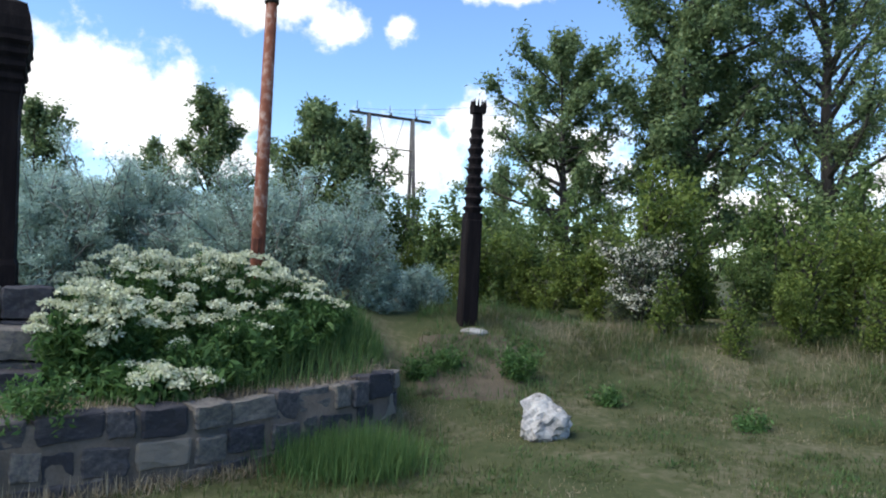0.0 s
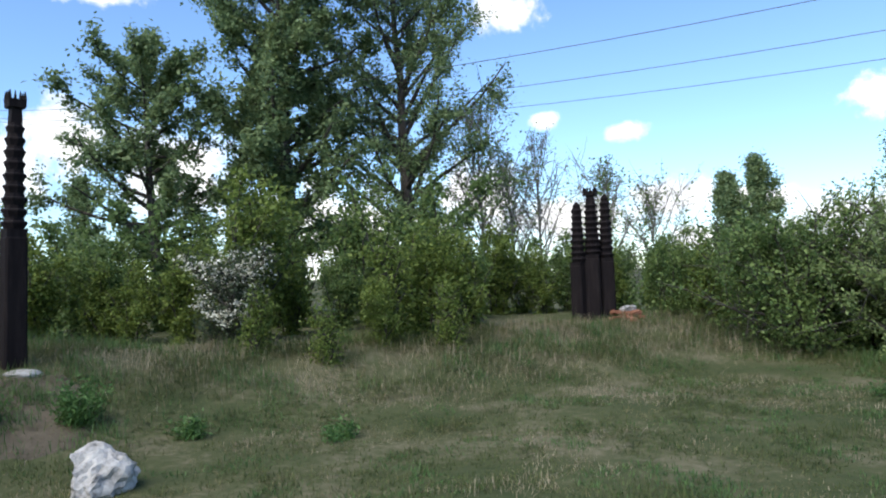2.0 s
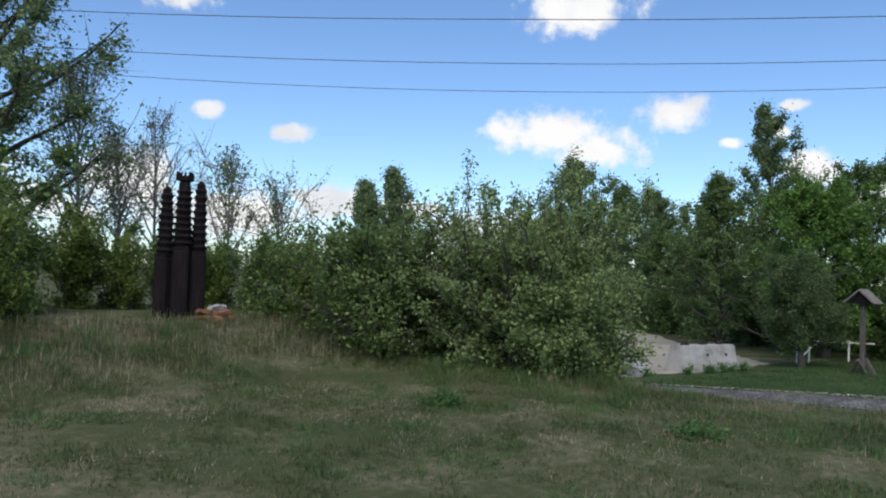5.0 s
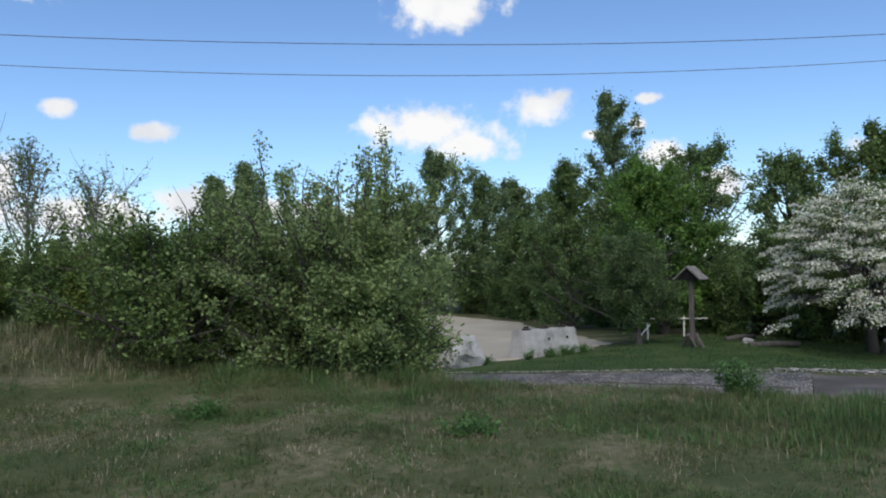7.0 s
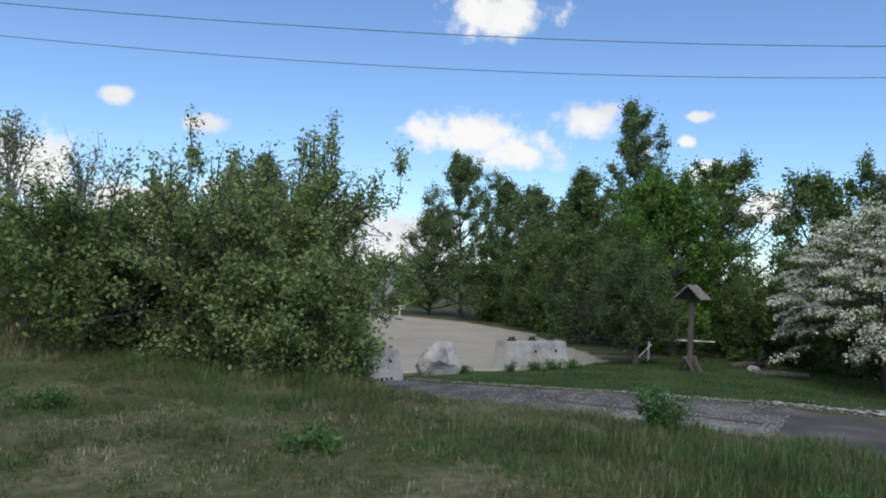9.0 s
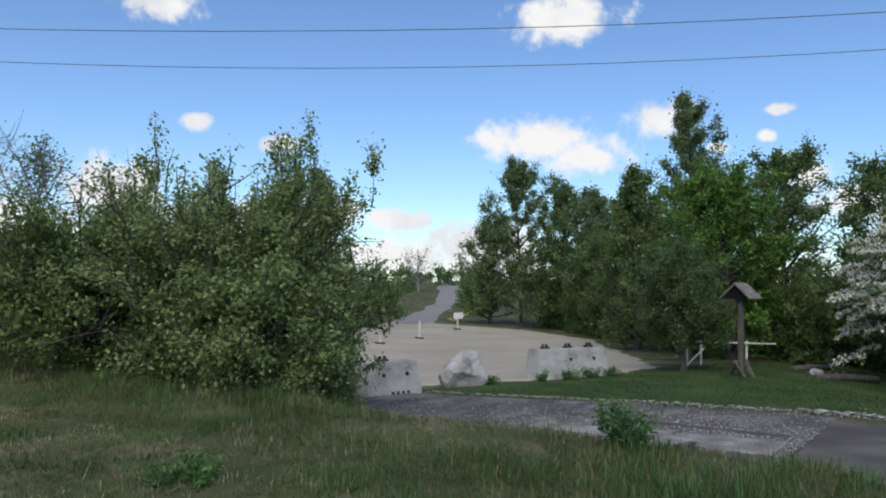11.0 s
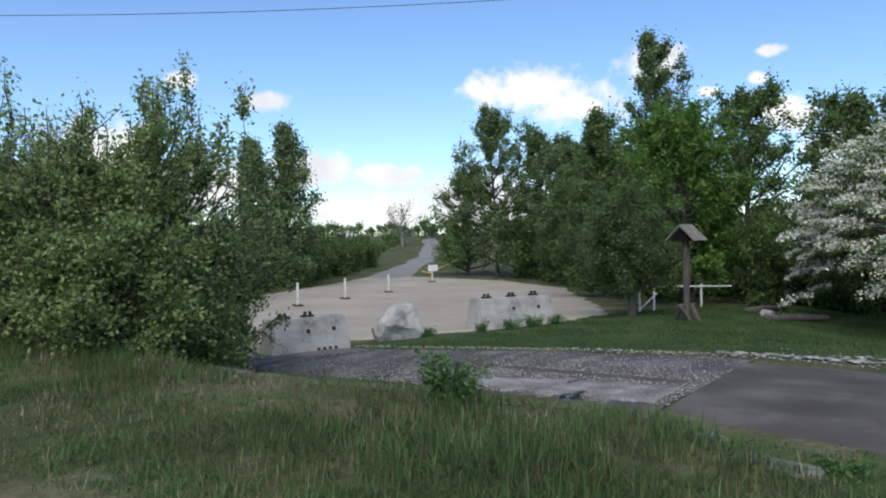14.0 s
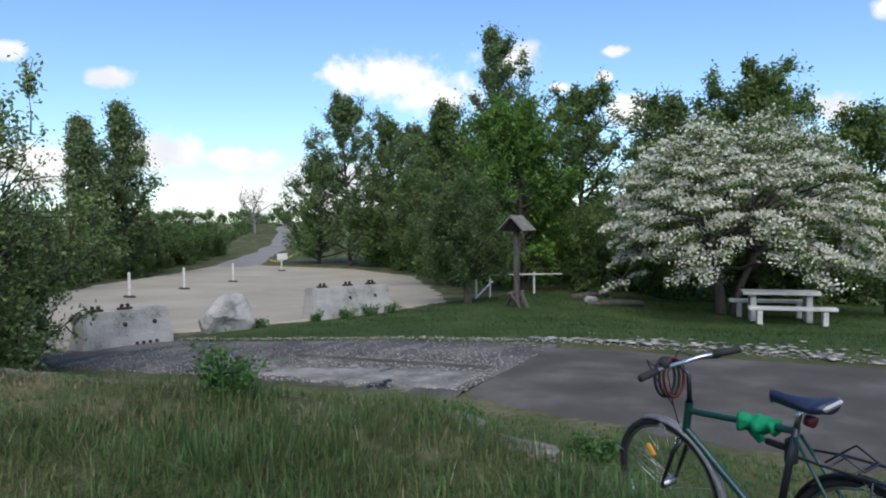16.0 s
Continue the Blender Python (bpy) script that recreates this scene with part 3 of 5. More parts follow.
for az, d, seed, label, h, sp, cnt, prof in (
        (-18.2, 22, 14, "young poplar with a pointed green crown", 5.8, 2.2, 15000, "cone"),
        (-10.4, 17, 15, "bushy young poplar with green leaves", 4.3, 2.0, 16000, "poplar"),
        (-7.5, 18, 19, "bushy young poplar with green leaves", 4.0, 1.7, 12000, "poplar"),
        (-22.0, 26, 16, "young poplar with green leaves behind silvery shrubs", 4.8, 1.5, 7000, "cone"),
        (-29.5, 20, 17, "young poplar with green leaves behind silvery shrubs", 4.6, 1.7, 8000, "poplar"),
        (4.4, 27, 18, "young poplar with green leaves beyond the carved pole", 4.6, 1.5, 7000, "cone")):
    x, y = polar(az, d)
    make_tree("young_poplar", label, "tree", seed, (x, y, gz(x, y)), "leaf_poplar", h, 0.1, cnt, 0.125, 0.09, base=0.06, spread=sp, limbs=30, up=0.55, subs=10, profile=prof, gust=0.3)
# thin half-bare trees
for k, (az, d, h) in enumerate(((38, 25, 7.2), (36, 24, 5.6), (42.5, 24, 5.8), (46, 26, 5.2), (33.5, 22, 5.5))):
    x, y = polar(az, d)
    make_tree("thin_tree", "thin half-bare tree with sparse young leaves", "tree", 20 + k, (x, y, gz(x, y)), "leaf_mid", h, 0.07, 1900 if k else 600, 0.1, 0.12, bark="pale_bark", base=0.2, spread=1.9, limbs=28, up=0.75,
              subs=16, twig=0.5, group="thin trees behind the posts")
# poplars far behind the large bush
for k, (x, y, h) in enumerate(((40.8, 30, 10.5), (38.4, 30.5, 9.0))):
    make_tree("column_poplar", "narrow dark green poplar", "tree", 30 + k, (x, y, gz(x, y)), "leaf_poplar", h, 0.15, 19000, 0.2, 0.2, base=0.04, spread=2.8, limbs=44, up=0.75, subs=9, profile="poplar", group="narrow poplars", gust=0.3)

# hedge shrubs, built in four shapes and set along the bank
protos = []
for k, (leaf, h, cnt, sz) in enumerate((("leaf_yellow", 2.1, 5500, 0.1), ("leaf_mid", 2.3, 5500, 0.1), ("leaf_dark", 2.5, 3500, 0.15), ("leaf_yellow", 1.6, 1700, 0.085))):
    x, y = ((3.4, 12.2), (6.2, 13.4), (8.3, 15.0), (5.3, 10.6))[k]
    protos.append(make_tree("shrub", ("leafy yellow-green shrub on the bank", "dense green shrub on the bank", "dark green shrub behind the bank", "young yellow-green sapling on the bank")[k], "shrub", 40 + k,
                            (x, y, gz(x, y) - 0.05), leaf, h, 0.06, cnt, sz, 0.12, base=0.05, spread=1.1 if k < 3 else 0.6, limbs=22, up=0.7, subs=5, stems=5 if k < 3 else 2, profile="fan", twig=0.4,
                            group="shrubs along the bank", crown="foliage"))
far_shrub = make_tree("far_shrub", "far dark green shrub across the field", "shrub", 44, (40, 120, gz(40, 120) - 0.8), "leaf_dark", 4.0, 0.1, 900, 0.5, 0.4, base=0.0, spread=2.4, limbs=12, up=0.4, subs=4, stems=3, profile="round",
                      sides=3, group="far shrubs", crown="foliage")
hr = np.random.default_rng(5)
for k in range(46):
    az = -12 + 64 * (k % 23) / 22 + hr.uniform(-1.2, 1.2)
    back = k // 23
    d = (12.8 if back == 0 else 15.5) + hr.uniform(-0.6, 1.2) + 2.5 * float(sstep(az, 28, 45)) + (2.5 if az < 0 else 0)
    if 33 < az < 47:
        d = max(d, 17.5 + back)
    x, y = polar(az, d)
    put(protos[(0, 1, 0, 3)[hr.integers(4)] if back == 0 else hr.integers(1, 3)], x, y, hr.uniform(0.5, 0.74) + (0.16 * back if az < 28 else 0.08), hr.uniform(0, 360))
for az, d, q, s in ((17, 10.6, 3, 0.6), (22, 10.2, 3, 0.55), (26, 11.4, 0, 0.42), (7, 13.5, 0, 0.55), (31, 11.5, 3, 0.62), (47, 15.5, 1, 0.6), (50, 15.5, 0, 0.6), (53, 15, 1, 0.62), (55, 17, 2, 0.7), (50, 19, 2, 0.9),
                    (46, 20, 2, 0.9), (58, 20, 2, 0.85)):
    x, y = polar(az, d)
    put(protos[q], x, y, s, az * 40)
x, y = polar(14.8, 11.4)
make_tree("hawthorn_shrub", "small hawthorn shrub with white blossom on the bank", "shrub", 50, (x, y, gz(x, y)), "leaf_grey", 1.35, 0.05, 4500, 0.055, 0.07, blossom=3000, bl_size=0.035, base=0.08, spread=0.8, limbs=34, up=0.35, subs=7,
          stems=4, profile="fan", crown="foliage")

# silvery shrubs at the left
sil = []
for k, (az, d, h, sp) in enumerate(((-25, 11.5, 1.75, 1.5), (-13.5, 10.3, 0.95, 1.3), (-8.8, 10.0, 0.85, 1.0), (-29.5, 11.0, 1.45, 1.3), (-18.5, 10.6, 1.0, 1.1), (-1.8, 10.8, 0.6, 0.4), (-5.2, 10, 0.5, 0.4), (-21.5, 11.5, 1.5, 1.3))):
    x, y = polar(az, d)
    sil.append(make_tree("silver_shrub", "silvery grey-leaved shrub with feathery shoots", "shrub", 60 + k, (x, y, gz(x, y)), "leaf_silver", h, 0.05, int(10000 + 17000 * sp * min(1.4, h)), 0.055, 0.06, bark="pale_bark", base=0.02, spread=sp, limbs=48, up=0.55,
                         subs=9, stems=5, profile="round", aspect=0.3, group="silvery shrubs", crown="foliage"))

# the large bush beside the lot
make_tree("large_bush", "large wild pear bush with grey-green leaves and upright shoots", "bush", 70, (12.7, 6.0, gz(12.7, 6.0)), "leaf_bush", 2.1, 0.16, 60000, 0.063, 0.058, base=0.0, spread=1.85, limbs=90, up=0.3, subs=12,
          stems=9, profile="round", twig=0.42, crown="foliage", shoots=240)
make_tree("large_bush", "large grey-green bush beside the gravel road", "bush", 73, (14.5, 6.5, gz(14.5, 6.5)), "leaf_bush", 2.0, 0.12, 34000, 0.063, 0.058, base=0.0, spread=1.4, limbs=60, up=0.3, subs=10,
          stems=7, profile="round", twig=0.42, crown="foliage", shoots=130)
make_tree("large_bush", "lower spreading bush with grey-green leaves", "bush", 71, (11.95, 4.9, gz(11.95, 4.9)), "leaf_bush", 1.45, 0.08, 22000, 0.06, 0.09, base=0.0, spread=0.95, limbs=44, up=0.2, subs=9, stems=6, profile="round",
          twig=0.42, crown="foliage")
make_tree("large_bush", "small green bush filling the thicket", "bush", 74, (13.4, 8.0, gz(13.4, 8.0)), "leaf_mid", 1.8, 0.08, 12000, 0.08, 0.09, base=0.0, spread=1.2, limbs=40, up=0.3, subs=8, stems=6, profile="round",
          twig=0.42, crown="foliage")
make_tree("large_bush", "rounded green bush at the lawn's edge", "bush", 72, (11.9, 8.2, gz(11.9, 8.2)), "leaf_mid", 1.8, 0.1, 22000, 0.075, 0.09, base=0.0, spread=1.6, limbs=56, up=0.3, subs=9, stems=7, profile="round", twig=0.42,
          crown="foliage")

make_tree("large_bush", "low grey-green bush behind the thicket", "bush", 76, (14.6, 7.9, gz(14.6, 7.9)), "leaf_mid", 1.3, 0.06, 12000, 0.07, 0.09, base=0.0, spread=1.2, limbs=36, up=0.2, subs=8, stems=5, profile="round", twig=0.42,
          crown="foliage")
make_tree("large_bush", "low grey-green bush under the pear bush", "bush", 75, (13.3, 5.1, gz(13.3, 5.1)), "leaf_bush", 1.0, 0.05, 11000, 0.06, 0.08, base=0.0, spread=0.8, limbs=36, up=0.2, subs=8, stems=5, profile="round", twig=0.42,
          crown="foliage")

# trees round the lot and behind the wayside post
for k, (x, y, h, sp, leaf, cnt, prof, sz, label) in enumerate((
        (40.0, 6.6, 12.0, 3.3, "leaf_poplar", 26000, "poplar", 0.15, "tall dark green poplar bending in the wind"),
        (38.3, 8.6, 8.2, 3.1, "leaf_dark", 24000, "poplar", 0.14, "dark green tree behind the lot"),
        (38.6, 2.6, 7.9, 2.7, "leaf_dark", 26000, "round", 0.14, "dark green tree behind the lot"),
        (36.0, 5.6, 6.2, 2.8, "leaf_dark", 20000, "dome", 0.14, "dark green tree behind the lot"),
        (57.0, 23.8, 13.0, 5.4, "leaf_poplar", 30000, "poplar", 0.19, "poplar beyond the pale lot"),
        (55.5, 19.6, 10.4, 4.6, "leaf_dark", 24000, "poplar", 0.18, "dark green tree beyond the lot"),
        (52.6, 16.0, 9.5, 4.3, "leaf_poplar", 22000, "poplar", 0.18, "wind-swept poplar beyond the lot"),
        (46.6, 11.2, 7.6, 3.8, "leaf_dark", 22000, "poplar", 0.17, "dark green tree beyond the lot"),
        (57.8, 27.0, 8.2, 3.8, "leaf_dark", 16000, "dome", 0.19, "dark green tree beyond the lot"),
        (51.0, 14.6, 6.0, 3.6, "leaf_dark", 16000, "dome", 0.18, "dark green tree beyond the lot"),
        (32.0, 3.4, 6.2, 2.6, "leaf_maple", 42000, "round", 0.14, "fresh green maple with a full rounded crown"),
        (33, -0.6, 3.6, 2.2, "leaf_dark", 14000, "dome", 0.13, "dark green tree behind the picnic lawn"),
        (34.6, -1.0, 6.9, 2.0, "leaf_dark", 18000, "round", 0.14, "dark green tree behind the white hawthorn"),
        (35.2, -3.9, 7.2, 3.9, "leaf_mid", 56000, "dome", 0.13, "full green tree behind the white hawthorn"),
        (35.5, -7.6, 6.0, 2.9, "leaf_mid", 24000, "dome", 0.14, "full green tree behind the white hawthorn"))):
    make_tree("tree", label, "tree", 80 + k, (x, y, gz(x, y)), leaf, h, 0.16, cnt, sz, sz * 0.85, base=0.03, spread=sp, limbs=46, up=0.3, subs=11, profile=prof, gust=0.35 if prof == "poplar" else 0.12)
make_tree("willow_shrub", "dense fine-leaved willow shrub beside the pale lot", "shrub", 79, (26.3, 3.6, gz(26.3, 3.6)), "leaf_willow", 3.5, 0.12, 46000, 0.07, 0.09, base=0.2, spread=1.45, limbs=60, up=0.45, subs=12, stems=3, profile="round",
          crown="foliage")


def hawthorn_tree(x, y, seed):
    """A wide low dome of drooping flat sprays, white with blossom below and greener on top."""
    r = np.random.default_rng(seed)
    ob = thing("hawthorn_tree", "hawthorn tree in full white blossom with a dark leaning trunk", "tree", at=(x, y, gz(x, y)))
    n = 470
    az, q = r.uniform(0, 2 * np.pi, n), r.uniform(0, 1, n) ** 0.8
    rad = 3.35 * np.sqrt(np.clip(1 - q ** 2.4, 0.02, 1)) * r.uniform(0.55, 1.0, n) ** 0.5
    c = np.stack([np.cos(az) * rad, np.sin(az) * rad - 0.5, 1.7 + 3.35 * q + 0.3 * r.normal(size=n) * (1 - 0.6 * q) - 0.5 * (rad / 3.35) ** 3], 1)
    lean = np.array([[0, 0, -0.1], [0.05, 0.04, 0.6], [0.1, 0.16, 1.25], [0.12, 0.2, 1.9]])
    limbs = [(lean, np.array([0.19, 0.16, 0.15, 0.12])), (np.array([[0.05, -0.25, -0.1], [0.1, -0.5, 0.8], [0.1, -0.95, 1.8]]), np.array([0.11, 0.1, 0.08]))]
    for k in range(44):
        e = c[k]
        o = lean[2 + k % 2] if k % 3 else np.array([0.1, -0.9, 1.7])
        m = (o + e) / 2 + np.array([0, 0, 0.35]) + r.normal(0, 0.12, 3)
        limbs.append((np.array([o, (o + m) / 2 + r.normal(0, 0.06, 3), m, (m + e) / 2 + r.normal(0, 0.08, 3), e]), np.array([0.07, 0.055, 0.04, 0.025, 0.012])))
    ends = c[:44]
    for k in range(44, n):
        o = ends[np.argmin(np.linalg.norm(ends - c[k], axis=1))]
        limbs.append((np.array([o, (o + c[k]) / 2 + np.array([0, 0, 0.08]), c[k]]), np.array([0.014, 0.01, 0.005])))
    v, f = tube_data(limbs, 5)
    part("trunk", mesh_from("trunk", v, f, M["bark"], True), None, ob)
    out = unit(np.stack([np.cos(az), np.sin(az), -0.35 + 0.9 * q], 1))
    across = np.stack([-np.sin(az), np.cos(az), np.zeros(n)], 1)
    ln = r.uniform(0.26, 0.6, n)

    def spray(count, up, flatness):
        k = np.repeat(np.arange(n), count)
        a, b = r.uniform(-0.7, 1, len(k)), r.normal(0, 0.33, len(k))
        p = c[k] + out[k] * (a * ln[k])[:, None] + across[k] * (b * ln[k])[:, None]
        p[:, 2] += up + r.normal(0, flatness, len(k)) - 0.12 * a * a
        return p, k

    p, k = spray(74, -0.03, 0.06)
    v, f = leaf_data(p, 0.075, r, 0.7)
    part("crown", mesh_from("crown", v, f, M["leaf_mid"]), None, ob)["kind"] = "stuff"
    p, k = spray(210, 0.06, 0.04)
    keep = r.uniform(size=len(k)) < np.clip(1.5 - 1.35 * q[k], 0.15, 1) * np.clip(value_noise(c[k, 1] + 40, c[k, 2] * 2, 0.5, 3) * 1.9, 0.25, 1)
    v, f = leaf_data(p[keep], 0.064, r, 0.9)
    part("blossom", mesh_from("blossom", v, f, M["blossom"]), None, ob)["kind"] = "stuff"


hawthorn_tree(28.3, -3.0, 95)
make_tree("bare_tree", "leafless tree far across the field", "tree", 97, (96.8, 61, gz(96.8, 61)), "leaf_grey", 5.0, 0.2, 600, 0.25, 0.2, bark="pale_bark", base=0.25, spread=3.4, limbs=24, up=0.5, subs=9)
# undergrowth under the trees, and hedges along the track
for k in range(78):
    if k < 26:
        f = k / 25
        x, y = 31.5 + 28 * f + hr.uniform(-1, 1), 1.2 + 22 * f ** 1.2 + hr.uniform(-1.5, 0.6)
        s = 0.95 + 0.7 * f
    elif k < 40:
        f = (k - 26) / 13
        x, y = 32.5 + hr.uniform(-1, 2), 1 - 13 * f
        s = 1.15
    else:
        f = (k - 40) / 37
        x, y = 14.5 + 52 * f + hr.uniform(-1, 1), 12.5 + 31.5 * f ** 0.95 + hr.uniform(0, 2.5)
        s = 1.0 + 0.25 * f
    put(protos[2 if k % 3 else 1], x, y, s * hr.uniform(0.8, 1.1), hr.uniform(0, 360), sink=0.5)
for k in range(130):
    az = -40 + 150 * k / 129
    x, y = polar(az + hr.uniform(-0.8, 0.8), hr.uniform(120, 170))
    if 50 < az < 59:
        x, y = polar(az, 175)
    put(far_shrub, x, y, hr.uniform(0.8, 1.2), hr.uniform(0, 360), sink=1.2)
# hedge along the lot's far side
for k in range(22):
    f = k / 21
    put(protos[2 if k % 3 else 1], 44 + 24 * f + hr.uniform(-0.6, 0.6), 33.8 + 11 * f + hr.uniform(-0.5, 0.8), hr.uniform(0.95, 1.2), hr.uniform(0, 360), sink=0.4)
# low hedges beside the track
for k in range(44):
    f = (k // 2) / 21
    side = 1 if k % 2 else -1
    x, y = 66 + 60 * f, 39 + 36.5 * f
    x, y = x - side * (4.2 + hr.uniform(0, 2)) * 0.52, y + side * (4.2 + hr.uniform(0, 2)) * 0.85
    put(far_shrub, x, y, hr.uniform(0.4, 0.62), hr.uniform(0, 360), sink=0.8)


# ---- grasses ----
def blades(name, label, x, y, length, width, mat, seed, lean=0.35, lift=0.0, short=False):
    r = np.random.default_rng(seed)
    n = len(x)
    z = ground_z(x, y) - 0.01 + lift
    az = r.uniform(0, 2 * np.pi, n)
    ln = length * r.uniform(0.45, 1.25, n)
    w = width * r.uniform(0.6, 1.3, n)
    le = np.abs(r.normal(0.25, lean, n))
    dx, dy = np.cos(az), np.sin(az)
    base = np.stack([x, y, z], 1)
    side = np.stack([-dy, dx, np.zeros(n)], 1) * w[:, None] / 2
    if short:
        tip = base + np.stack([dx * le, dy * le, np.maximum(0.2, 1 - le * 0.5)], 1) * ln[:, None]
        v = np.stack([base - side, base + side, tip], 1).reshape(-1, 3)
        return tagged(part(name, mesh_from(name, v, np.arange(n * 3).reshape(n, 3), mat), None), label, "grass", kind="stuff")
    mid = base + np.stack([dx * le * 0.35, dy * le * 0.35, np.full(n, 0.6)], 1) * ln[:, None]
    tip = base + np.stack([dx * le * 1.1, dy * le * 1.1, np.maximum(0.15, 1.05 - le * 0.5)], 1) * ln[:, None]
    mid = base * 0.6 + tip * 0.4
    v = np.stack([base, mid + side, tip, mid - side], 1).reshape(-1, 3)
    f = np.arange(n)[:, None] * 4 + np.array([[0, 1, 2, 3]])
    return tagged(part(name, mesh_from(name, v, f, mat), None), label, "grass", kind="stuff")


def clumped(r, n, x0, x1, y0, y1, clumps, spread):
    cx, cy = r.uniform(x0, x1, clumps), r.uniform(y0, y1, clumps)
    k = r.integers(0, clumps, n)
    return cx[k] + r.normal(0, spread, n), cy[k] + r.normal(0, spread, n)


g = np.random.default_rng(21)


def on_terrace(x, y, inset=0.0):
    return (x < curb_x(y) + inset) & ~((x < -0.3) & (y > np.interp(x, [p[0] for p in WALL], [p[1] for p in WALL]) - 0.08))


def meadow(n, x0, x1, y0, y1):
    return g.uniform(x0, x1, n), g.uniform(y0, y1, n)


def tall(x, y):
    """How tall the grass stands: short on the worn lawn, taller on the bank and along the edge."""
    rim = sstep(x, 8.3, 10.4) * sstep(-y, -2.6, 0.4)
    bank = sstep(y, 7.6, 9.4)
    bush = sstep(x, 10.0, 11.4) * sstep(y, 2.0, 4.0)
    return np.clip(0.035 + 0.062 * rim + 0.075 * bank + 0.03 * sstep(y, 9.4, 10.6) + 0.12 * bush, 0, 0.22)


def keep_by(x, y, p):
    return g.uniform(0, 1, len(x)) < p


# three kinds of blades, each in its own drifts
for name, label, mat, n, cell, seed, cut, width, hk, lean in (
        ("meadow_grass", "patchy green meadow grass, short on the lawn and taller at its edges", "grass_green", 330000, 0.5, 61, 0.36, 0.0065, 1.05, 1.5),
        ("lush_grass", "darker lush grass growing in tufts", "grass_lush", 290000, 0.5, 62, 0.58, 0.0075, 1.5, 1.3),
        ("dry_grass", "dry straw-coloured grass between the green", "grass_dry", 160000, 0.8, 63, 0.53, 0.0055, 0.95, 1.0),
        ("tan_grass", "yellowish half-dry grass along the terrace edge and the bank", "grass_tan", 150000, 0.6, 64, 0.54, 0.005, 1.0, 1.5)):
    x, y = meadow(n, -1.2, 12.1, -5, 11.2)
    p = 0.65 * value_noise(x, y, cell, seed) + 0.35 * value_noise(x, y, cell * 0.32, seed + 10)
    p = p + {"grass_green": 0.1, "grass_lush": 0.15, "grass_dry": -0.12, "grass_tan": 0.18}[mat] * sstep(x, 8.0, 10.2) * sstep(-y, -3.2, 0.2) + (0.08 if mat in ("grass_dry", "grass_tan") else 0.0) * sstep(y, 7.8, 9.4)
    k = on_terrace(x, y, 0.06) & keep_by(x, y, sstep(p, cut - 0.1, cut + 0.18) * (1 - 0.8 * bell(x, y, 0.5, 8.2, 1.0)) * (1 - 0.5 * bell(x, y, 2.2, 7.6, 0.8))) & ((x > 3.5 + 0.6 * y) | (y > 1.2) | (x > 6))
    x, y, p = x[k], y[k], p[k]
    hh = (tall(x, y) * hk + 0.13 * np.clip(p - cut, 0, 1)) * (1 - 0.2 * sstep(x, curb_x(y) - 0.6, curb_x(y))) * (0.55 + 0.9 * value_noise(x, y, 0.4, seed + 20))
    blades(name, label, x, y, hh, width, M[mat], seed, lean=lean)
x, y = clumped(g, 3600, 1.5, 11, 8.3, 10.4, 70, 0.45)
blades("seed_stalk", "tall pale seed stalks on the bank", x, y, 0.24, 0.005, M["grass_dry"], 5, lean=0.5)
x, y = clumped(g, 1300, 8.6, 12, -4, 3, 90, 0.45)
k = on_terrace(x, y, -0.1)
blades("edge_stalk", "pale seed stalks along the terrace edge", x[k], y[k], 0.17, 0.004, M["grass_dry"], 8, lean=0.7)
# lawn beyond the road
x, y = g.uniform(18.3, 31, 60000), g.uniform(-13, 6.5, 60000)
k = (y < 5.4 - 0.25 * (x - 22)) & (x > 18.6 + 0.3 * np.sin(y * 3) - 0.1 * np.minimum(0, y + 3))
blades("lawn", "mown green lawn beyond the road", x[k], y[k], 0.085, 0.014, M["lawn_green"], 10, lean=0.8)
x, y = g.uniform(10.3, 14.6, 60000), g.uniform(-6, 4.5, 60000)
k = (x > curb_x(y) + 0.25) & (x < 13.9 + 0.28 * np.minimum(y, 0) + 0.2 * np.maximum(0, y))
blades("verge_grass", "short green grass between curb and road", x[k], y[k], 0.085, 0.008, M["grass_lush"], 11, lean=0.8)

# ---- loose stones ----
def pebbles(name, label, x, y, size, seed, flat=1.0):
    r = np.random.default_rng(seed)
    n = len(x)
    s = size * r.uniform(0.4, 1.5, n)
    o = np.array([[1, 0, 0], [0, 1, 0], [-1, 0, 0], [0, -1, 0], [0.2, 0.1, 0.42], [0, 0, -0.5]])
    v = np.stack([x, y, ground_z(x, y) + 0.03], 1)[:, None] + o[None] * np.array([1, 1, flat]) * s[:, None, None] * r.uniform(0.6, 1.2, (n, 6, 1))
    f = np.array([[0, 1, 4], [1, 2, 4], [2, 3, 4], [3, 0, 4], [1, 0, 5], [2, 1, 5], [3, 2, 5], [0, 3, 5]])
    F = (np.arange(n)[:, None, None] * 6 + f[None]).reshape(-1, 3)
    return tagged(part(name, mesh_from(name, v.reshape(-1, 3), F, M["pebble"]), None), label, "gravel", kind="stuff")


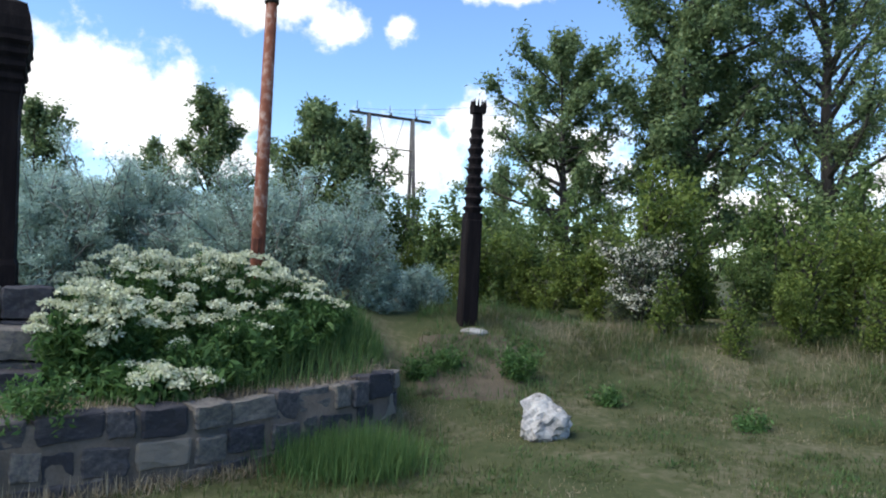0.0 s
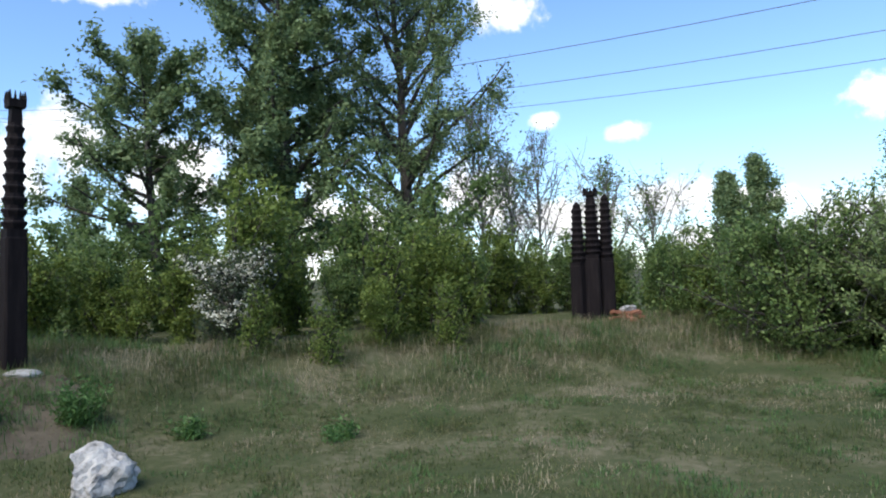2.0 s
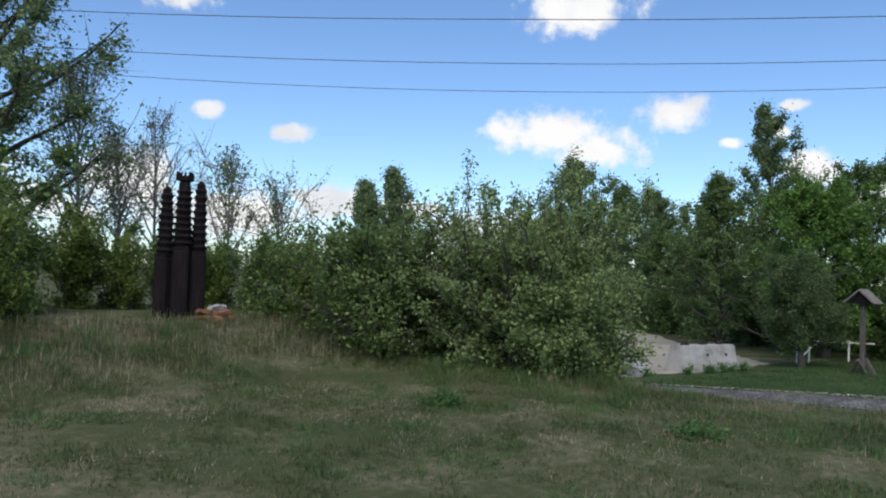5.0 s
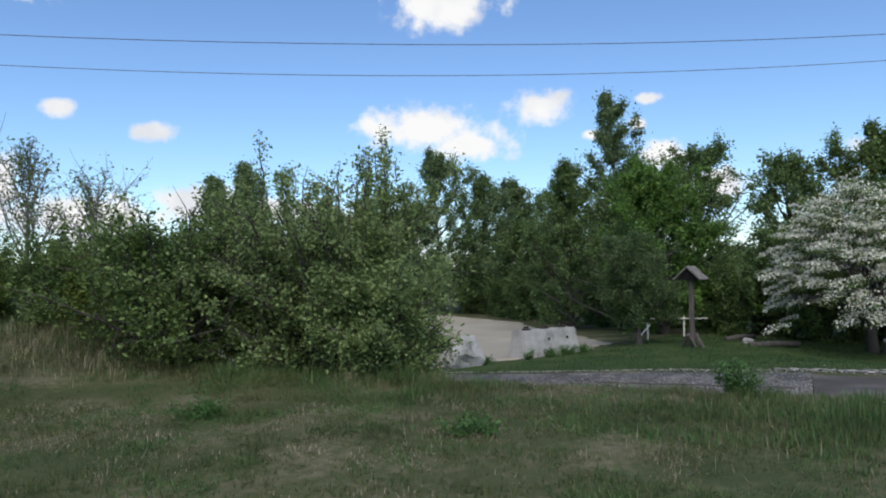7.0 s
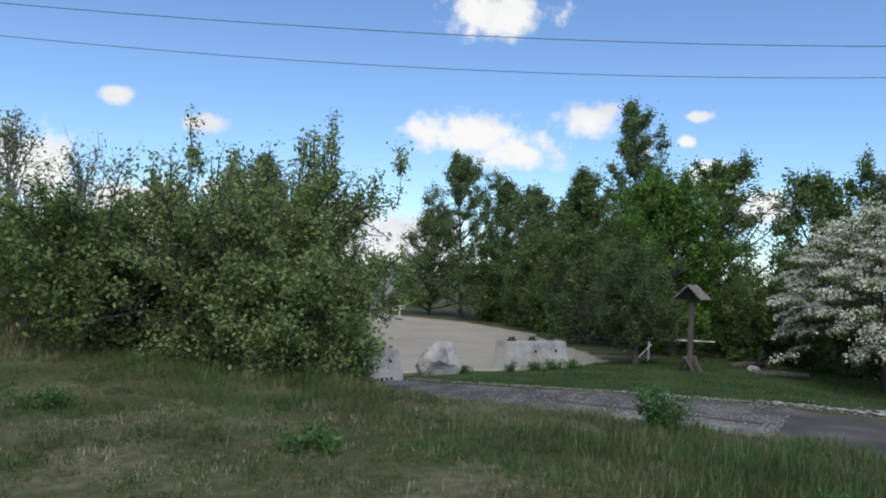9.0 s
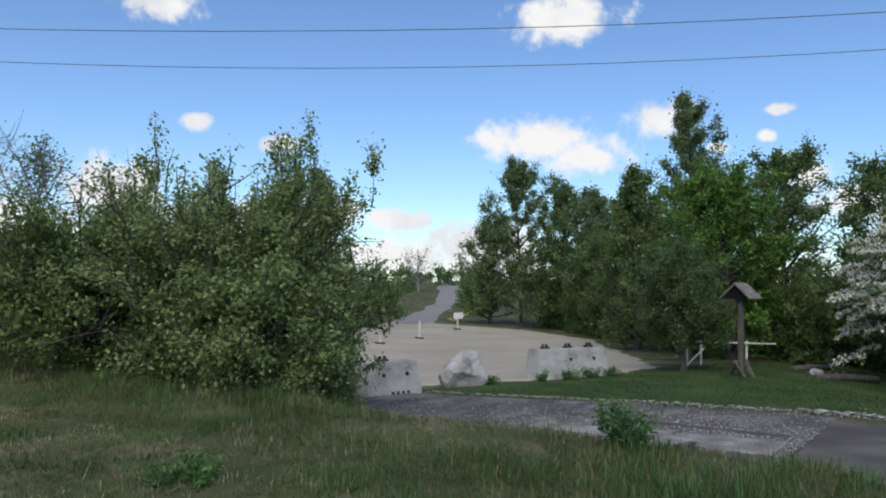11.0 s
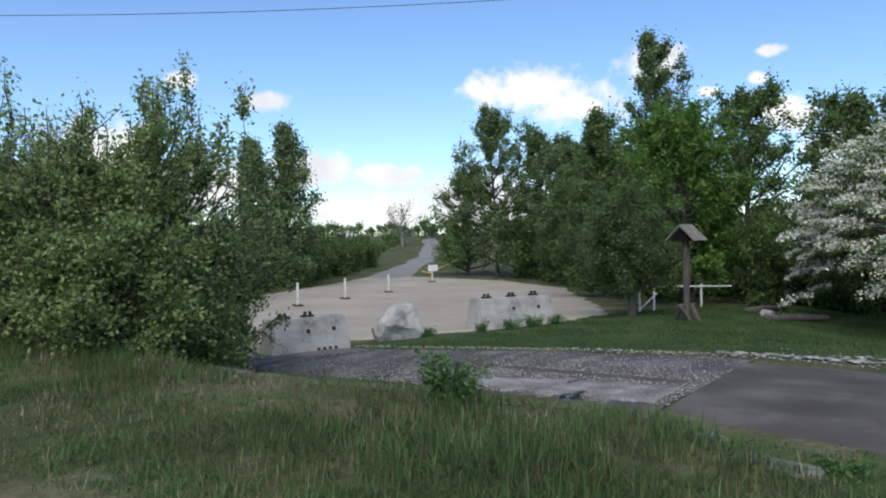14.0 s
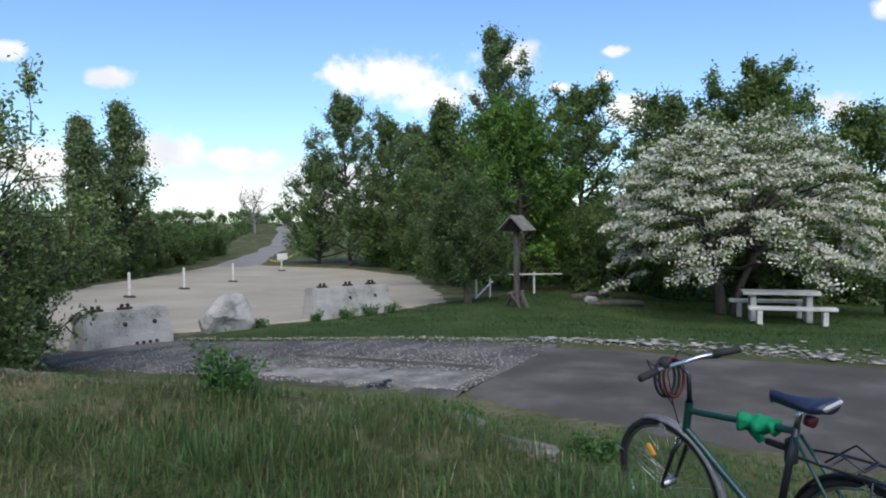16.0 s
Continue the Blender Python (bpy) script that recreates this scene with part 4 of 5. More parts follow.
y = g.uniform(-8, 7, 1700)
x = np.interp(y, [-8, -4, -1, 2, 5, 8], [17.4, 17.85, 18.25, 18.75, 18.7, 18.9]) + g.normal(0, 0.1, 1700) + np.abs(g.normal(0, 0.5, 1700)) * (y < -1) * (g.uniform(0, 1, 1700) < 0.5)
pebbles("edge_stones", "pale broken stones along the road edge", x, y, 0.022, 1, 0.5)
y = g.uniform(-0.75, 6.5, 13000)
x = 14.3 + 0.16 * y + np.abs(g.normal(0, 1.7, 13000)) + 0.1
k = (x < 18.5) & (y > -0.6 - 0.06 * (x - 14)) & (g.uniform(0, 1, 13000) < 1.1 - 0.85 * sstep(y, 0.5, 4.5))
pebbles("road_stones", "loose pale gravel on the road", x[k], y[k], 0.012, 2)


# flat broken flakes of the old road edge
y = g.uniform(-9, -0.2, 420)
x = np.interp(y, [-9, -5, -2.4, -0.8, 2], [17.2, 17.6, 18.4, 18.45, 18.7]) + np.abs(g.normal(0, 0.4, 420)) * np.clip(-y / 3, 0.3, 1.4)
pebbles("road_edge_flakes", "flat pale flakes of broken road edge in the grass", x, y, 0.075, 3, 0.16)


# ---- carved posts, stones and the flower bed ----
def blob(size, seed, rough=0.18, subdiv=3, flat_base=True, cuts=4):
    """A broken boulder: a faceted lump cut by planes and roughened."""
    r = random.Random(seed)
    bm = bmesh.new()
    bmesh.ops.create_icosphere(bm, subdivisions=subdiv, radius=0.62)
    planes = [(Vector((r.uniform(-1, 1), r.uniform(-1, 1), r.uniform(-0.3, 1))).normalized(), r.uniform(0.34, 0.46)) for _ in range(cuts)]
    for v in bm.verts:
        for n, d in planes:
            k = v.co.dot(n) - d
            if k > 0:
                v.co -= n * k * 0.92
        v.co += v.co.normalized() * rough * (noise.noise(v.co * 3 + Vector((seed, 0, 0))) * 0.5 + 0.3 * noise.noise(v.co * 9))
        if flat_base and v.co.z < -0.4:
            v.co.z = -0.4
        v.co.z += 0.4
        v.co = Vector((v.co.x * size[0], v.co.y * size[1], v.co.z * size[2]))
    return bm


def carved_post(label, at, width, height, seed, shaft=0.5, tiers=6, crown=True, group="", rz=20, lean=(0, 0)):
    r = random.Random(seed)
    ob = thing("carved_post", label, "carved post", group, at=at, rz=rz)
    ob.matrix_basis = pose(*at, lean[0], lean[1], rz)
    h0 = height * shaft
    bm = lathe([(-0.1, width / 2), (h0 * 0.93, width / 2 * 0.95), (h0 * 0.94, width / 2 * 0.86), (h0, width / 2 * 0.9)])
    es = [e for e in bm.edges if abs(e.verts[0].co.z - e.verts[1].co.z) > 0.3]
    bmesh.ops.bevel(bm, geom=es, offset=width * 0.09, segments=1, affect="EDGES")
    part("shaft", bm, M["dark_wood"], ob)
    z, h1 = h0, height * (0.9 if crown else 0.97) - h0
    for t in range(tiers):
        q = h1 / tiers
        w = width / 2 * (1.16 - 0.34 * t / tiers) * r.uniform(0.95, 1.05)
        part("carved_tier", lathe([(z, w * 0.76), (z + q * 0.2, w * 0.84), (z + q * 0.5, w * 1.0), (z + q * 0.62, w * 0.97), (z + q * 0.72, w * 0.78), (z + q, w * 0.72)], sides=8, square=False, twist=t * 0.39), M["dark_wood"], ob)
        z += q
    if crown:
        w = width / 2
        part("neck", lathe([(z, w * 0.5), (z + height * 0.05, w * 0.44), (z + height * 0.055, w * 0.72), (z + height * 0.085, w * 0.76)]), M["dark_wood"], ob)
        bm = bmesh.new()
        for i in range(16):
            s, f = i // 4, (i % 4 - 1.5) / 2
            p = Matrix.Rotation(s * math.pi / 2, 4, "Z") @ Vector((w * 0.66, f * w * 0.86, z + height * 0.1))
            bmesh.ops.create_cone(bm, segments=4, radius1=w * 0.16, radius2=w * 0.03, depth=height * 0.035, cap_ends=True, matrix=Matrix.Translation(p))
        part("tooth_crown", bm, M["dark_wood"], ob)
    else:
        part("tip", lathe([(z, width * 0.26), (z + height * 0.02, width * 0.3), (z + height * 0.05, width * 0.06)], sides=8, square=False), M["dark_wood"], ob)
    return ob


carved_post("dark-stained carved wooden memorial post with a toothed crown", (0.33, 9.35, gz(0.33, 9.35)), 0.225, 2.84, 1, tiers=9, rz=18, lean=(0, 1.2))
flat = tagged(part("base_stone", blob((0.3, 0.2, 0.09), 31, cuts=2), M["concrete"]), "flat pale stone at the post's foot", "stone")
flat.matrix_basis = pose(0.42, 9.08, gz(0.42, 9.08) - 0.03)
for k, (dx, dy, w, h) in enumerate(((-0.25, 0.12, 0.26, 2.2), (0.0, 0.0, 0.31, 2.46), (0.24, -0.12, 0.26, 2.32))):
    x, y = 9.78 + dx, 11.0 + dy
    carved_post("dark-stained carved wooden post in a group of three", (x, y, gz(x, y)), w, h, 5 + k, shaft=0.5, tiers=9, crown=k == 1, group="three carved posts", rz=15 + 20 * k)
pile = thing("brick_pile", "small pile of red brick rubble with a pale stone", "rubble", at=(10.2, 10.55, gz(10.2, 10.55)), rz=20)
pr = random.Random(3)
for k in range(15):
    lay = 0 if k < 9 else 1
    ob = part("brick", box((0.25, 0.12, 0.065), bevel=0.008), M["brick"], pile)
    ob.matrix_basis = pose(pr.uniform(-0.3, 0.3) * (1 - lay * 0.25), pr.uniform(-0.18, 0.18), 0.04 + lay * 0.09, pr.uniform(-16, 16), pr.uniform(-16, 16), pr.uniform(0, 180))
cap = part("stone", blob((0.34, 0.22, 0.12), 44, cuts=3), M["limestone"], pile)
cap.matrix_basis = pose(0.0, 0, 0.16)
rock = tagged(part("white_rock", blob((0.43, 0.36, 0.39), 8, rough=0.3, subdiv=4, cuts=6), M["limestone"]), "rough white limestone rock on the grass", "rock")
rock.matrix_basis = pose(0.9, 6.28, gz(0.9, 6.28) - 0.03, 0, 0, 40)

# the large carved post at the left and the rusty pole in the bed
px_, py_ = polar(-32.6, 7.0)
left_post = thing("carved_gatepost", "massive dark carved wooden post with a flared grooved head", "carved post", at=(px_, py_, gz(px_, py_)), rz=28)
bm = lathe([(-0.1, 0.28), (0.9, 0.28), (0.95, 0.265), (2.15, 0.25), (2.42, 0.262), (2.66, 0.3), (2.78, 0.318)])
part("shaft", bm, M["dark_wood"], left_post)
for k in range(5):
    part("groove_band", lathe([(2.26 + 0.1 * k, 0.252 + 0.013 * k), (2.29 + 0.1 * k, 0.264 + 0.0145 * k), (2.33 + 0.1 * k, 0.256 + 0.014 * k)]), M["dark_wood"], left_post)
part("head", lathe([(2.78, 0.318), (2.88, 0.31), (3.0, 0.28), (3.04, 0.2)]), M["dark_wood"], left_post)
for k in range(4):
    v, f = tube_data([([(0.285, 0.22 * math.cos(a) * (1 - 0.22 * k) / 1.0, 0.45 + 0.28 * math.sin(a) * (1 - 0.22 * k)) for a in np.linspace(0, math.pi, 12)], [0.014] * 12)], 5)
    for s in range(2):
        ob = part("carved_arc", mesh_from("carved_arc", v, f, M["dark_wood"], True), None, left_post)
        ob.matrix_basis = pose(0, 0, 0, 0, 0, -90 * s)
rx, ry = polar(-14.4, 7.6)
pole = thing("rusty_pole", "rusty iron pole with flaking paint rising from the flowers", "pole", at=(rx, ry, gz(rx, ry)), rz=0)
pole.matrix_basis = pose(rx, ry, gz(rx, ry), 0, 1.0, 0)
rod("shaft", [(0, 0, -0.1), (0, 0, 0.7), (0, 0, 3.9)], [0.075, 0.072, 0.052], M["rust"], pole, 14)
part("bracket", box((0.07, 0.05, 0.16), (0.0, -0.07, 0.75), bevel=0.01), M["rust"], pole)
rod("collar", [(0, 0, 3.22), (0, 0, 3.28)], 0.075, M["iron"], pole, 12)
rod("cross_arm", [(-0.02, 0, 3.34), (0.16, 0, 3.36)], 0.02, M["iron"], pole, 8)

# stone wall of the bed
wl = resample(WALL, 220)
seg = np.r_[0, np.cumsum(np.linalg.norm(np.diff(wl, axis=0), axis=1))]
wall = thing("garden_wall", "low retaining wall of squared grey stones", "wall", kind="structure")
nrm = np.gradient(wl, axis=0)
nrm = unit(np.stack([-nrm[:, 1], nrm[:, 0]], 1))
inner = wl + nrm * 0.3
V = np.concatenate([np.c_[wl - nrm * 0.012, np.full(len(wl), -0.15)], np.c_[wl + nrm * 0.0, np.full(len(wl), 0.5)], np.c_[inner, np.full(len(wl), 0.53)], np.c_[inner, np.full(len(wl), -0.15)]])
n = len(wl)
q = np.arange(n - 1)
part("mortar_core", mesh_from("mortar_core", V, np.concatenate([np.stack([q + a * n, q + 1 + a * n, q + 1 + b * n, q + b * n], 1) for a, b in ((0, 1), (1, 2), (2, 3))]), M["mortar"]), None, wall)


def stone_mesh(seed, mat="stone"):
    bm = box((1, 1, 1), bevel=0.05)
    bmesh.ops.subdivide_edges(bm, edges=[e for e in bm.edges if e.calc_length() > 0.5], cuts=2, use_grid_fill=True)
    for v in bm.verts:
        v.co += Vector((noise.noise(v.co * 2 + Vector((seed * 3.1, 0, 0))), noise.noise(v.co * 2 + Vector((0, seed * 2.7, 0))), noise.noise(v.co * 2 + Vector((0, 0, seed * 1.9))))) * 0.085
        v.co += v.co * 0.04 * noise.noise(v.co * 7 + Vector((seed, seed, 0)))
    me = bpy.data.meshes.new("stone")
    bm.to_mesh(me)
    bm.free()
    me.materials.append(M[mat])
    return me


stones = [stone_mesh(k) for k in range(6)]
curb_mesh = [stone_mesh(k + 10, "curb") for k in range(6)]
sr = random.Random(12)
for row, (z0, hgt) in enumerate(((-0.05, 0.19), (0.145, 0.2), (0.35, 0.2))):
    s = sr.uniform(0, 0.2)
    while s < seg[-1] - 0.12:
        ln = sr.choice((0.15, 0.2, 0.27, 0.34)) + sr.uniform(0, 0.07) if row else sr.uniform(0.22, 0.5)
        m = min(s + ln / 2, seg[-1])
        i = int(np.searchsorted(seg, m)) if m < seg[-1] else n - 1
        i = min(i, n - 1)
        t = wl[min(i + 3, n - 1)] - wl[max(i - 3, 0)]
        ob = part("stone", stones[sr.randrange(6)], None, wall)
        ob.matrix_basis = pose(wl[i, 0] + nrm[i, 0] * (0.085 + sr.uniform(-0.015, 0.02)), wl[i, 1] + nrm[i, 1] * 0.085, z0 + hgt / 2 + sr.uniform(-0.015, 0.015), sr.uniform(-6, 6), sr.uniform(-4, 4), math.degrees(math.atan2(t[1], t[0])) + sr.uniform(-3, 3)) @ Matrix.Diagonal((ln - 0.025, 0.2 + sr.uniform(-0.02, 0.02), (hgt - 0.018) * (sr.uniform(0.82, 1.14) if row == 2 else 1), 1))
        s += ln
# stepped blocks behind the bed's left end
for k, (x, y, z, w) in enumerate(((-3.3, 4.97, 0.7, 1.1), (-3.4, 5.2, 0.98, 1.1), (-3.5, 5.43, 1.26, 1.1))):
    st = thing("stone_step", "block of squared grey stones forming a step", "step", "stone steps", at=(x, y, z - 0.5 - 0.25 * k), rz=26)
    for c in range(3):
        for d in range(2 + k):
            ob = part("stone", stones[(k + c + d) % 6], None, st)
            ob.matrix_basis = pose(-w / 2 + w / 3 * (c + 0.5), 0, 0.12 + 0.25 * d) @ Matrix.Diagonal((w / 3 - 0.02, 0.4 - 0.02 * ((c + d) % 2), 0.24, 1))

sheet("soil_patch", [(-0.25, 7.4), (-0.35, 8.2), (-0.3, 9.0)], [(0.8, 7.4), (1.15, 8.2), (0.9, 9.2)], 14, 16, 0.02, M["soil"], "bare brown soil on the mound", "soil", ragged=0.05, ends=True)
# creamy flowers in the bed
fr = np.random.default_rng(33)


def flower_bush(x, y, w, h, stems, seed, heads=1.0):
    r = np.random.default_rng(seed)
    ob = thing("flower_clump", "clump of creamy white cress flowers on leafy stems", "flowers", "flowers in the bed", at=(x, y, gz(x, y)), rz=0)
    px = r.normal(0, w * 0.42, (stems, 2))
    base = np.c_[px * 0.45, np.full(stems, -0.03)]
    hh = h * (1 - 0.45 * np.minimum(1, (np.hypot(px[:, 0], px[:, 1]) / w) ** 2)) * r.uniform(0.75, 1.08, stems)
    top = np.c_[px, hh]
    v, f = tube_data([((b, (b * 0.4 + t * 0.6) + np.array([0, 0, 0.05]), t), (0.005, 0.004, 0.003)) for b, t in zip(base, top)], 3)
    part("stem", mesh_from("stem", v, f, M["weed_leaf"], True), None, ob)["kind"] = "stuff"
    k = r.integers(0, stems, stems * 36)
    u = r.uniform(0.05, 0.9, (len(k), 1))
    v, f = leaf_data(base[k] * (1 - u) + top[k] * u + r.normal(0, 0.035, (len(k), 3)), 0.085, r, 0.3, axis=np.array([0, 0, 0.5]))
    part("leaves", mesh_from("leaves", v, f, M["weed_leaf"]), None, ob)["kind"] = "stuff"
    keep = np.flatnonzero(r.uniform(size=stems) < heads)
    k = np.repeat(keep, 66)
    a, rad = r.uniform(0, 2 * np.pi, len(k)), 0.08 * np.sqrt(r.uniform(0, 1, len(k)))
    c = top[k] + np.c_[np.cos(a) * rad, np.sin(a) * rad, 0.03 - rad * rad * 5 + r.normal(0, 0.009, len(k))]
    v, f = leaf_data(c, 0.025, r, 0.95)
    part("flower_head", mesh_from("flower_head", v, f, M["cream_flower"]), None, ob)["kind"] = "stuff"
    return ob


for k, (az, d, w, h, s, hd) in enumerate(((-26.5, 5.75, 0.34, 0.56, 44, 1), (-23.8, 5.8, 0.34, 0.56, 44, 1), (-25.5, 6.3, 0.4, 0.5, 30, 0.5), (-22.5, 6.9, 0.6, 0.6, 60, 1), (-18.5, 7.1, 0.55, 0.6, 58, 1), (-15.0, 7.2, 0.5, 0.55, 48, 0.95),
                                      (-11.8, 7.4, 0.45, 0.45, 34, 0.7), (-26.5, 7.0, 0.45, 0.55, 34, 0.8), (-19.6, 6.2, 0.28, 0.45, 26, 0.9), (-16.6, 6.3, 0.26, 0.45, 22, 0.85), (-21.3, 5.35, 0.22, 0.2, 30, 1), (-18.2, 5.45, 0.2, 0.16, 14, 0.5),
                                      (-18.8, 5.75, 0.4, 0.34, 44, 0.06), (-23, 5.45, 0.34, 0.22, 30, 0.1), (-15.5, 6.1, 0.45, 0.4, 46, 0.08), (-12.8, 6.6, 0.45, 0.42, 46, 0.12), (-21, 6.3, 0.45, 0.42, 46, 0.1), (-10.2, 7.1, 0.4, 0.36, 34, 0.15), (-8.5, 7.5, 0.35, 0.3, 26, 0.2))):
    x, y = polar(az, d)
    flower_bush(x, y, w, h * 1.2, s, 300 + k, hd * 0.88)
x, y = clumped(fr, 2600, -0.3, 1.2, 7.3, 9.0, 34, 0.12)
blades("mound_grass", "green grass tufts on the bare mound", x, y, 0.13, 0.007, M["grass_lush"], 71, lean=0.7, lift=0.02)
x, y = clumped(fr, 3800, -1.5, -0.5, 6.5, 8.3, 60, 0.14)
k = y > 7.15 + 0.8 * x + 0.35
blades("bed_grass", "tall green grass between the flowers", x[k], y[k], 0.22, 0.007, M["grass_lush"], 72, lean=0.7)
u = fr.integers(0, n, 2600)
o = np.abs(fr.normal(0, 0.09, (2600, 1))) + 0.03
p = wl[u] - nrm[u] * o
blades("wall_foot_grass", "dry and green grass at the foot of the garden wall", p[:, 0], p[:, 1], 0.15, 0.007, M["grass_dry"], 73, lean=0.8)


def weed(x, y, h, w, n, seed, label="leafy green weed clump in the grass"):
    r = np.random.default_rng(seed)
    ob = thing("weed", label, "weed", at=(x, y, gz(x, y)))
    p = r.normal(0, w * 0.4, (n, 2))
    b, t = np.c_[p * 0.25, np.full(n, -0.03)], np.c_[p, h * r.uniform(0.6, 1.1, n)]
    v, f = tube_data([((q, (q + s) / 2, s), (0.006, 0.005, 0.003)) for q, s in zip(b, t)], 3)
    part("stem", mesh_from("stem", v, f, M["weed_leaf"], True), None, ob)["kind"] = "stuff"
    k = r.integers(0, n, n * 60)
    u = r.uniform(0.05, 1.02, (len(k), 1))
    v, f = leaf_data(b[k] * (1 - u) + t[k] * u + r.normal(0, 0.04, (len(k), 3)), 0.05, r, 0.42, axis=np.array([0, 0, 0.3]))
    part("leaves", mesh_from("leaves", v, f, M["weed_leaf"]), None, ob)["kind"] = "stuff"


for k, (x, y, h, w, c) in enumerate(((11.65, 0.25, 0.34, 0.36, 20), (0.86, 8.1, 0.36, 0.4, 22), (0.1, 8.2, 0.2, 0.3, 14), (-0.25, 8.0, 0.22, 0.3, 14), (1.8, 7.6, 0.14, 0.3, 12), (3.0, 7.0, 0.12, 0.3, 10), (8.8, 5.0, 0.14, 0.35, 12),
                                  (-2.5, 4.42, 0.34, 0.34, 24), (-2.75, 4.2, 0.26, 0.3, 16), (13.2, -1.0, 0.14, 0.25, 12), (12.6, -2.2, 0.14, 0.25, 12), (20.9, 6.55, 0.2, 0.3, 12), (22.6, 5.35, 0.25, 0.4, 16), (23.3, 5.05, 0.25, 0.4, 16),
                                  (24.0, 4.75, 0.22, 0.35, 14), (22.0, 5.75, 0.22, 0.25, 10), (9.4, -1.1, 0.11, 0.4, 14), (9.1, 2.3, 0.1, 0.3, 12))):
    weed(x, y, h, w, c, 400 + k)
r_ = np.random.default_rng(77)
x, y = r_.normal(-0.62, 0.24, 6000), r_.normal(5.3, 0.24, 6000)
k = y < np.interp(x, [p[0] for p in WALL], [p[1] for p in WALL]) - 0.08
x, y = x[k], y[k]
blades("wall_grass", "tuft of long green grass at the wall's foot", x, y, 0.3, 0.006, M["grass_lush"], 78, lean=0.45)
x, y = r_.uniform(-4.2, -0.4, 5000), r_.uniform(3.6, 6.2, 5000)
k = y < np.interp(x, [p[0] for p in WALL], [p[1] for p in WALL]) - 0.06
blades("wall_foot_grass", "sparse grass along the wall's foot", x[k], y[k], 0.09, 0.008, M["grass_green"], 79, lean=0.7)
x, y = r_.uniform(-3.6, -0.6, 6000), r_.uniform(5.2, 8.4, 6000)
k = y > np.interp(x, [p[0] for p in WALL], [p[1] for p in WALL]) + 0.3
blades("bed_grass", "green grass among the flowers", x[k], y[k], 0.28, 0.009, M["grass_lush"], 80, lean=0.4)

i = r_.integers(0, n, 2600)
off = r_.uniform(0.06, 0.4, 2600)
x, y = wl[i, 0] + nrm[i, 0] * off, wl[i, 1] + nrm[i, 1] * off
blades("wall_top_grass", "dry and green grass hanging over the wall top", x, y, 0.11, 0.005, M["grass_dry"], 81, lean=1.0, lift=np.where(off < 0.28, 0.53 - ground_z(x, y), 0.0))
# curb stones along the terrace's edge
curb = thing("terrace_curb", "row of rough grey curb stones edging the terrace", "curb", kind="structure")
y = -5.2
while y < 4.2:
    ln = sr.uniform(0.4, 0.7)
    ym = y + ln / 2
    dxdy = float(curb_x(ym + 0.1) - curb_x(ym - 0.1)) / 0.2
    L_ = math.hypot(1, dxdy)
    ob = part("curb_stone", curb_mesh[sr.randrange(6)], None, curb)
    ob.matrix_basis = pose(float(curb_x(ym)) + 0.02, ym, gz(float(curb_x(ym)) - 0.2, ym) - 0.25 + sr.uniform(-0.03, 0.03), sr.uniform(-3, 3), sr.uniform(-4, 4), math.degrees(math.atan2(1, dxdy)) + sr.uniform(-2, 2)) @ Matrix.Diagonal((ln * L_ * 0.97, 0.2, 0.42, 1))
    y += ln

# ---- power line ----
foot = np.array([16.6, 9.0])
along = np.array([-0.5, 0.866])
across = np.array([0.866, 0.5])


def wire_pt(off, s):
    if s > 0:
        off = off + s / 42 * (0.6 - 0.28 * off)
    p = foot + across * off + along * s
    return (p[0], p[1], 6.5 + 0.00246 * s * s)


for k, off in enumerate((-2.95, 0.0, 2.6)):
    tagged(rod("power_line", [wire_pt(off, s) for s in np.linspace(42, -44, 50)], 0.009, M["wire"], sides=5), "bare overhead power line wire", "cable", "overhead wires")


def pylon(s, label):
    p = foot + along * s + across * (0.7 if s > 0 else 0.0)
    z0 = gz(p[0], p[1])
    top = 6.5 + 0.00246 * s * s
    ob = thing("power_pylon", label, "pylon", at=(p[0], p[1], z0), rz=30)
    H = top - z0 - 0.25
    for sx in (-1, 1):
        rod("pole_leg", [(sx * 1.7, -0.55, -0.2), (sx * 1.5, -0.08, H)], [0.15, 0.1], M["pole_concrete"], ob, 8)
        rod("pole_leg", [(sx * 1.7, 0.55, -0.2), (sx * 1.5, 0.08, H)], [0.15, 0.1], M["pole_concrete"], ob, 8)
    part("cross_arm", box((5.6, 0.16, 0.16), (0, 0, H - 0.02), bevel=0.01), M["iron"], ob)
    for k in range(3):
        rod("tie_bar", [(-1.5, 0, H * (0.5 + 0.15 * k)), (1.5, 0, H * (0.5 + 0.15 * k))], 0.04, M["iron"], ob, 6)
    for x in (-2.2, 0.0, 1.8):
        rod("insulator", [(x, 0, H), (x, 0, H + 0.12), (x, 0, H + 0.25)], [0.05, 0.07, 0.03], M["iron"], ob, 8)
        rod("arrester", [(x - 0.1, 0, H), (x - 0.12, 0, H + 0.7)], 0.02, M["iron"], ob, 6)
    rod("down_lead", [(-0.9, 0, H), (-0.2, 0, H * 0.78), (0.0, 0, H * 0.6), (-0.05, 0, H * 0.2)], 0.018, M["iron"], ob, 5)
    rod("down_lead", [(0.9, 0, H), (0.3, 0, H * 0.8), (0.0, 0, H * 0.62)], 0.018, M["iron"], ob, 5)


pylon(41.5, "twin-legged power pylon with a cross-arm and insulators")
pylon(-43.8, "twin-legged power pylon with a cross-arm and insulators")

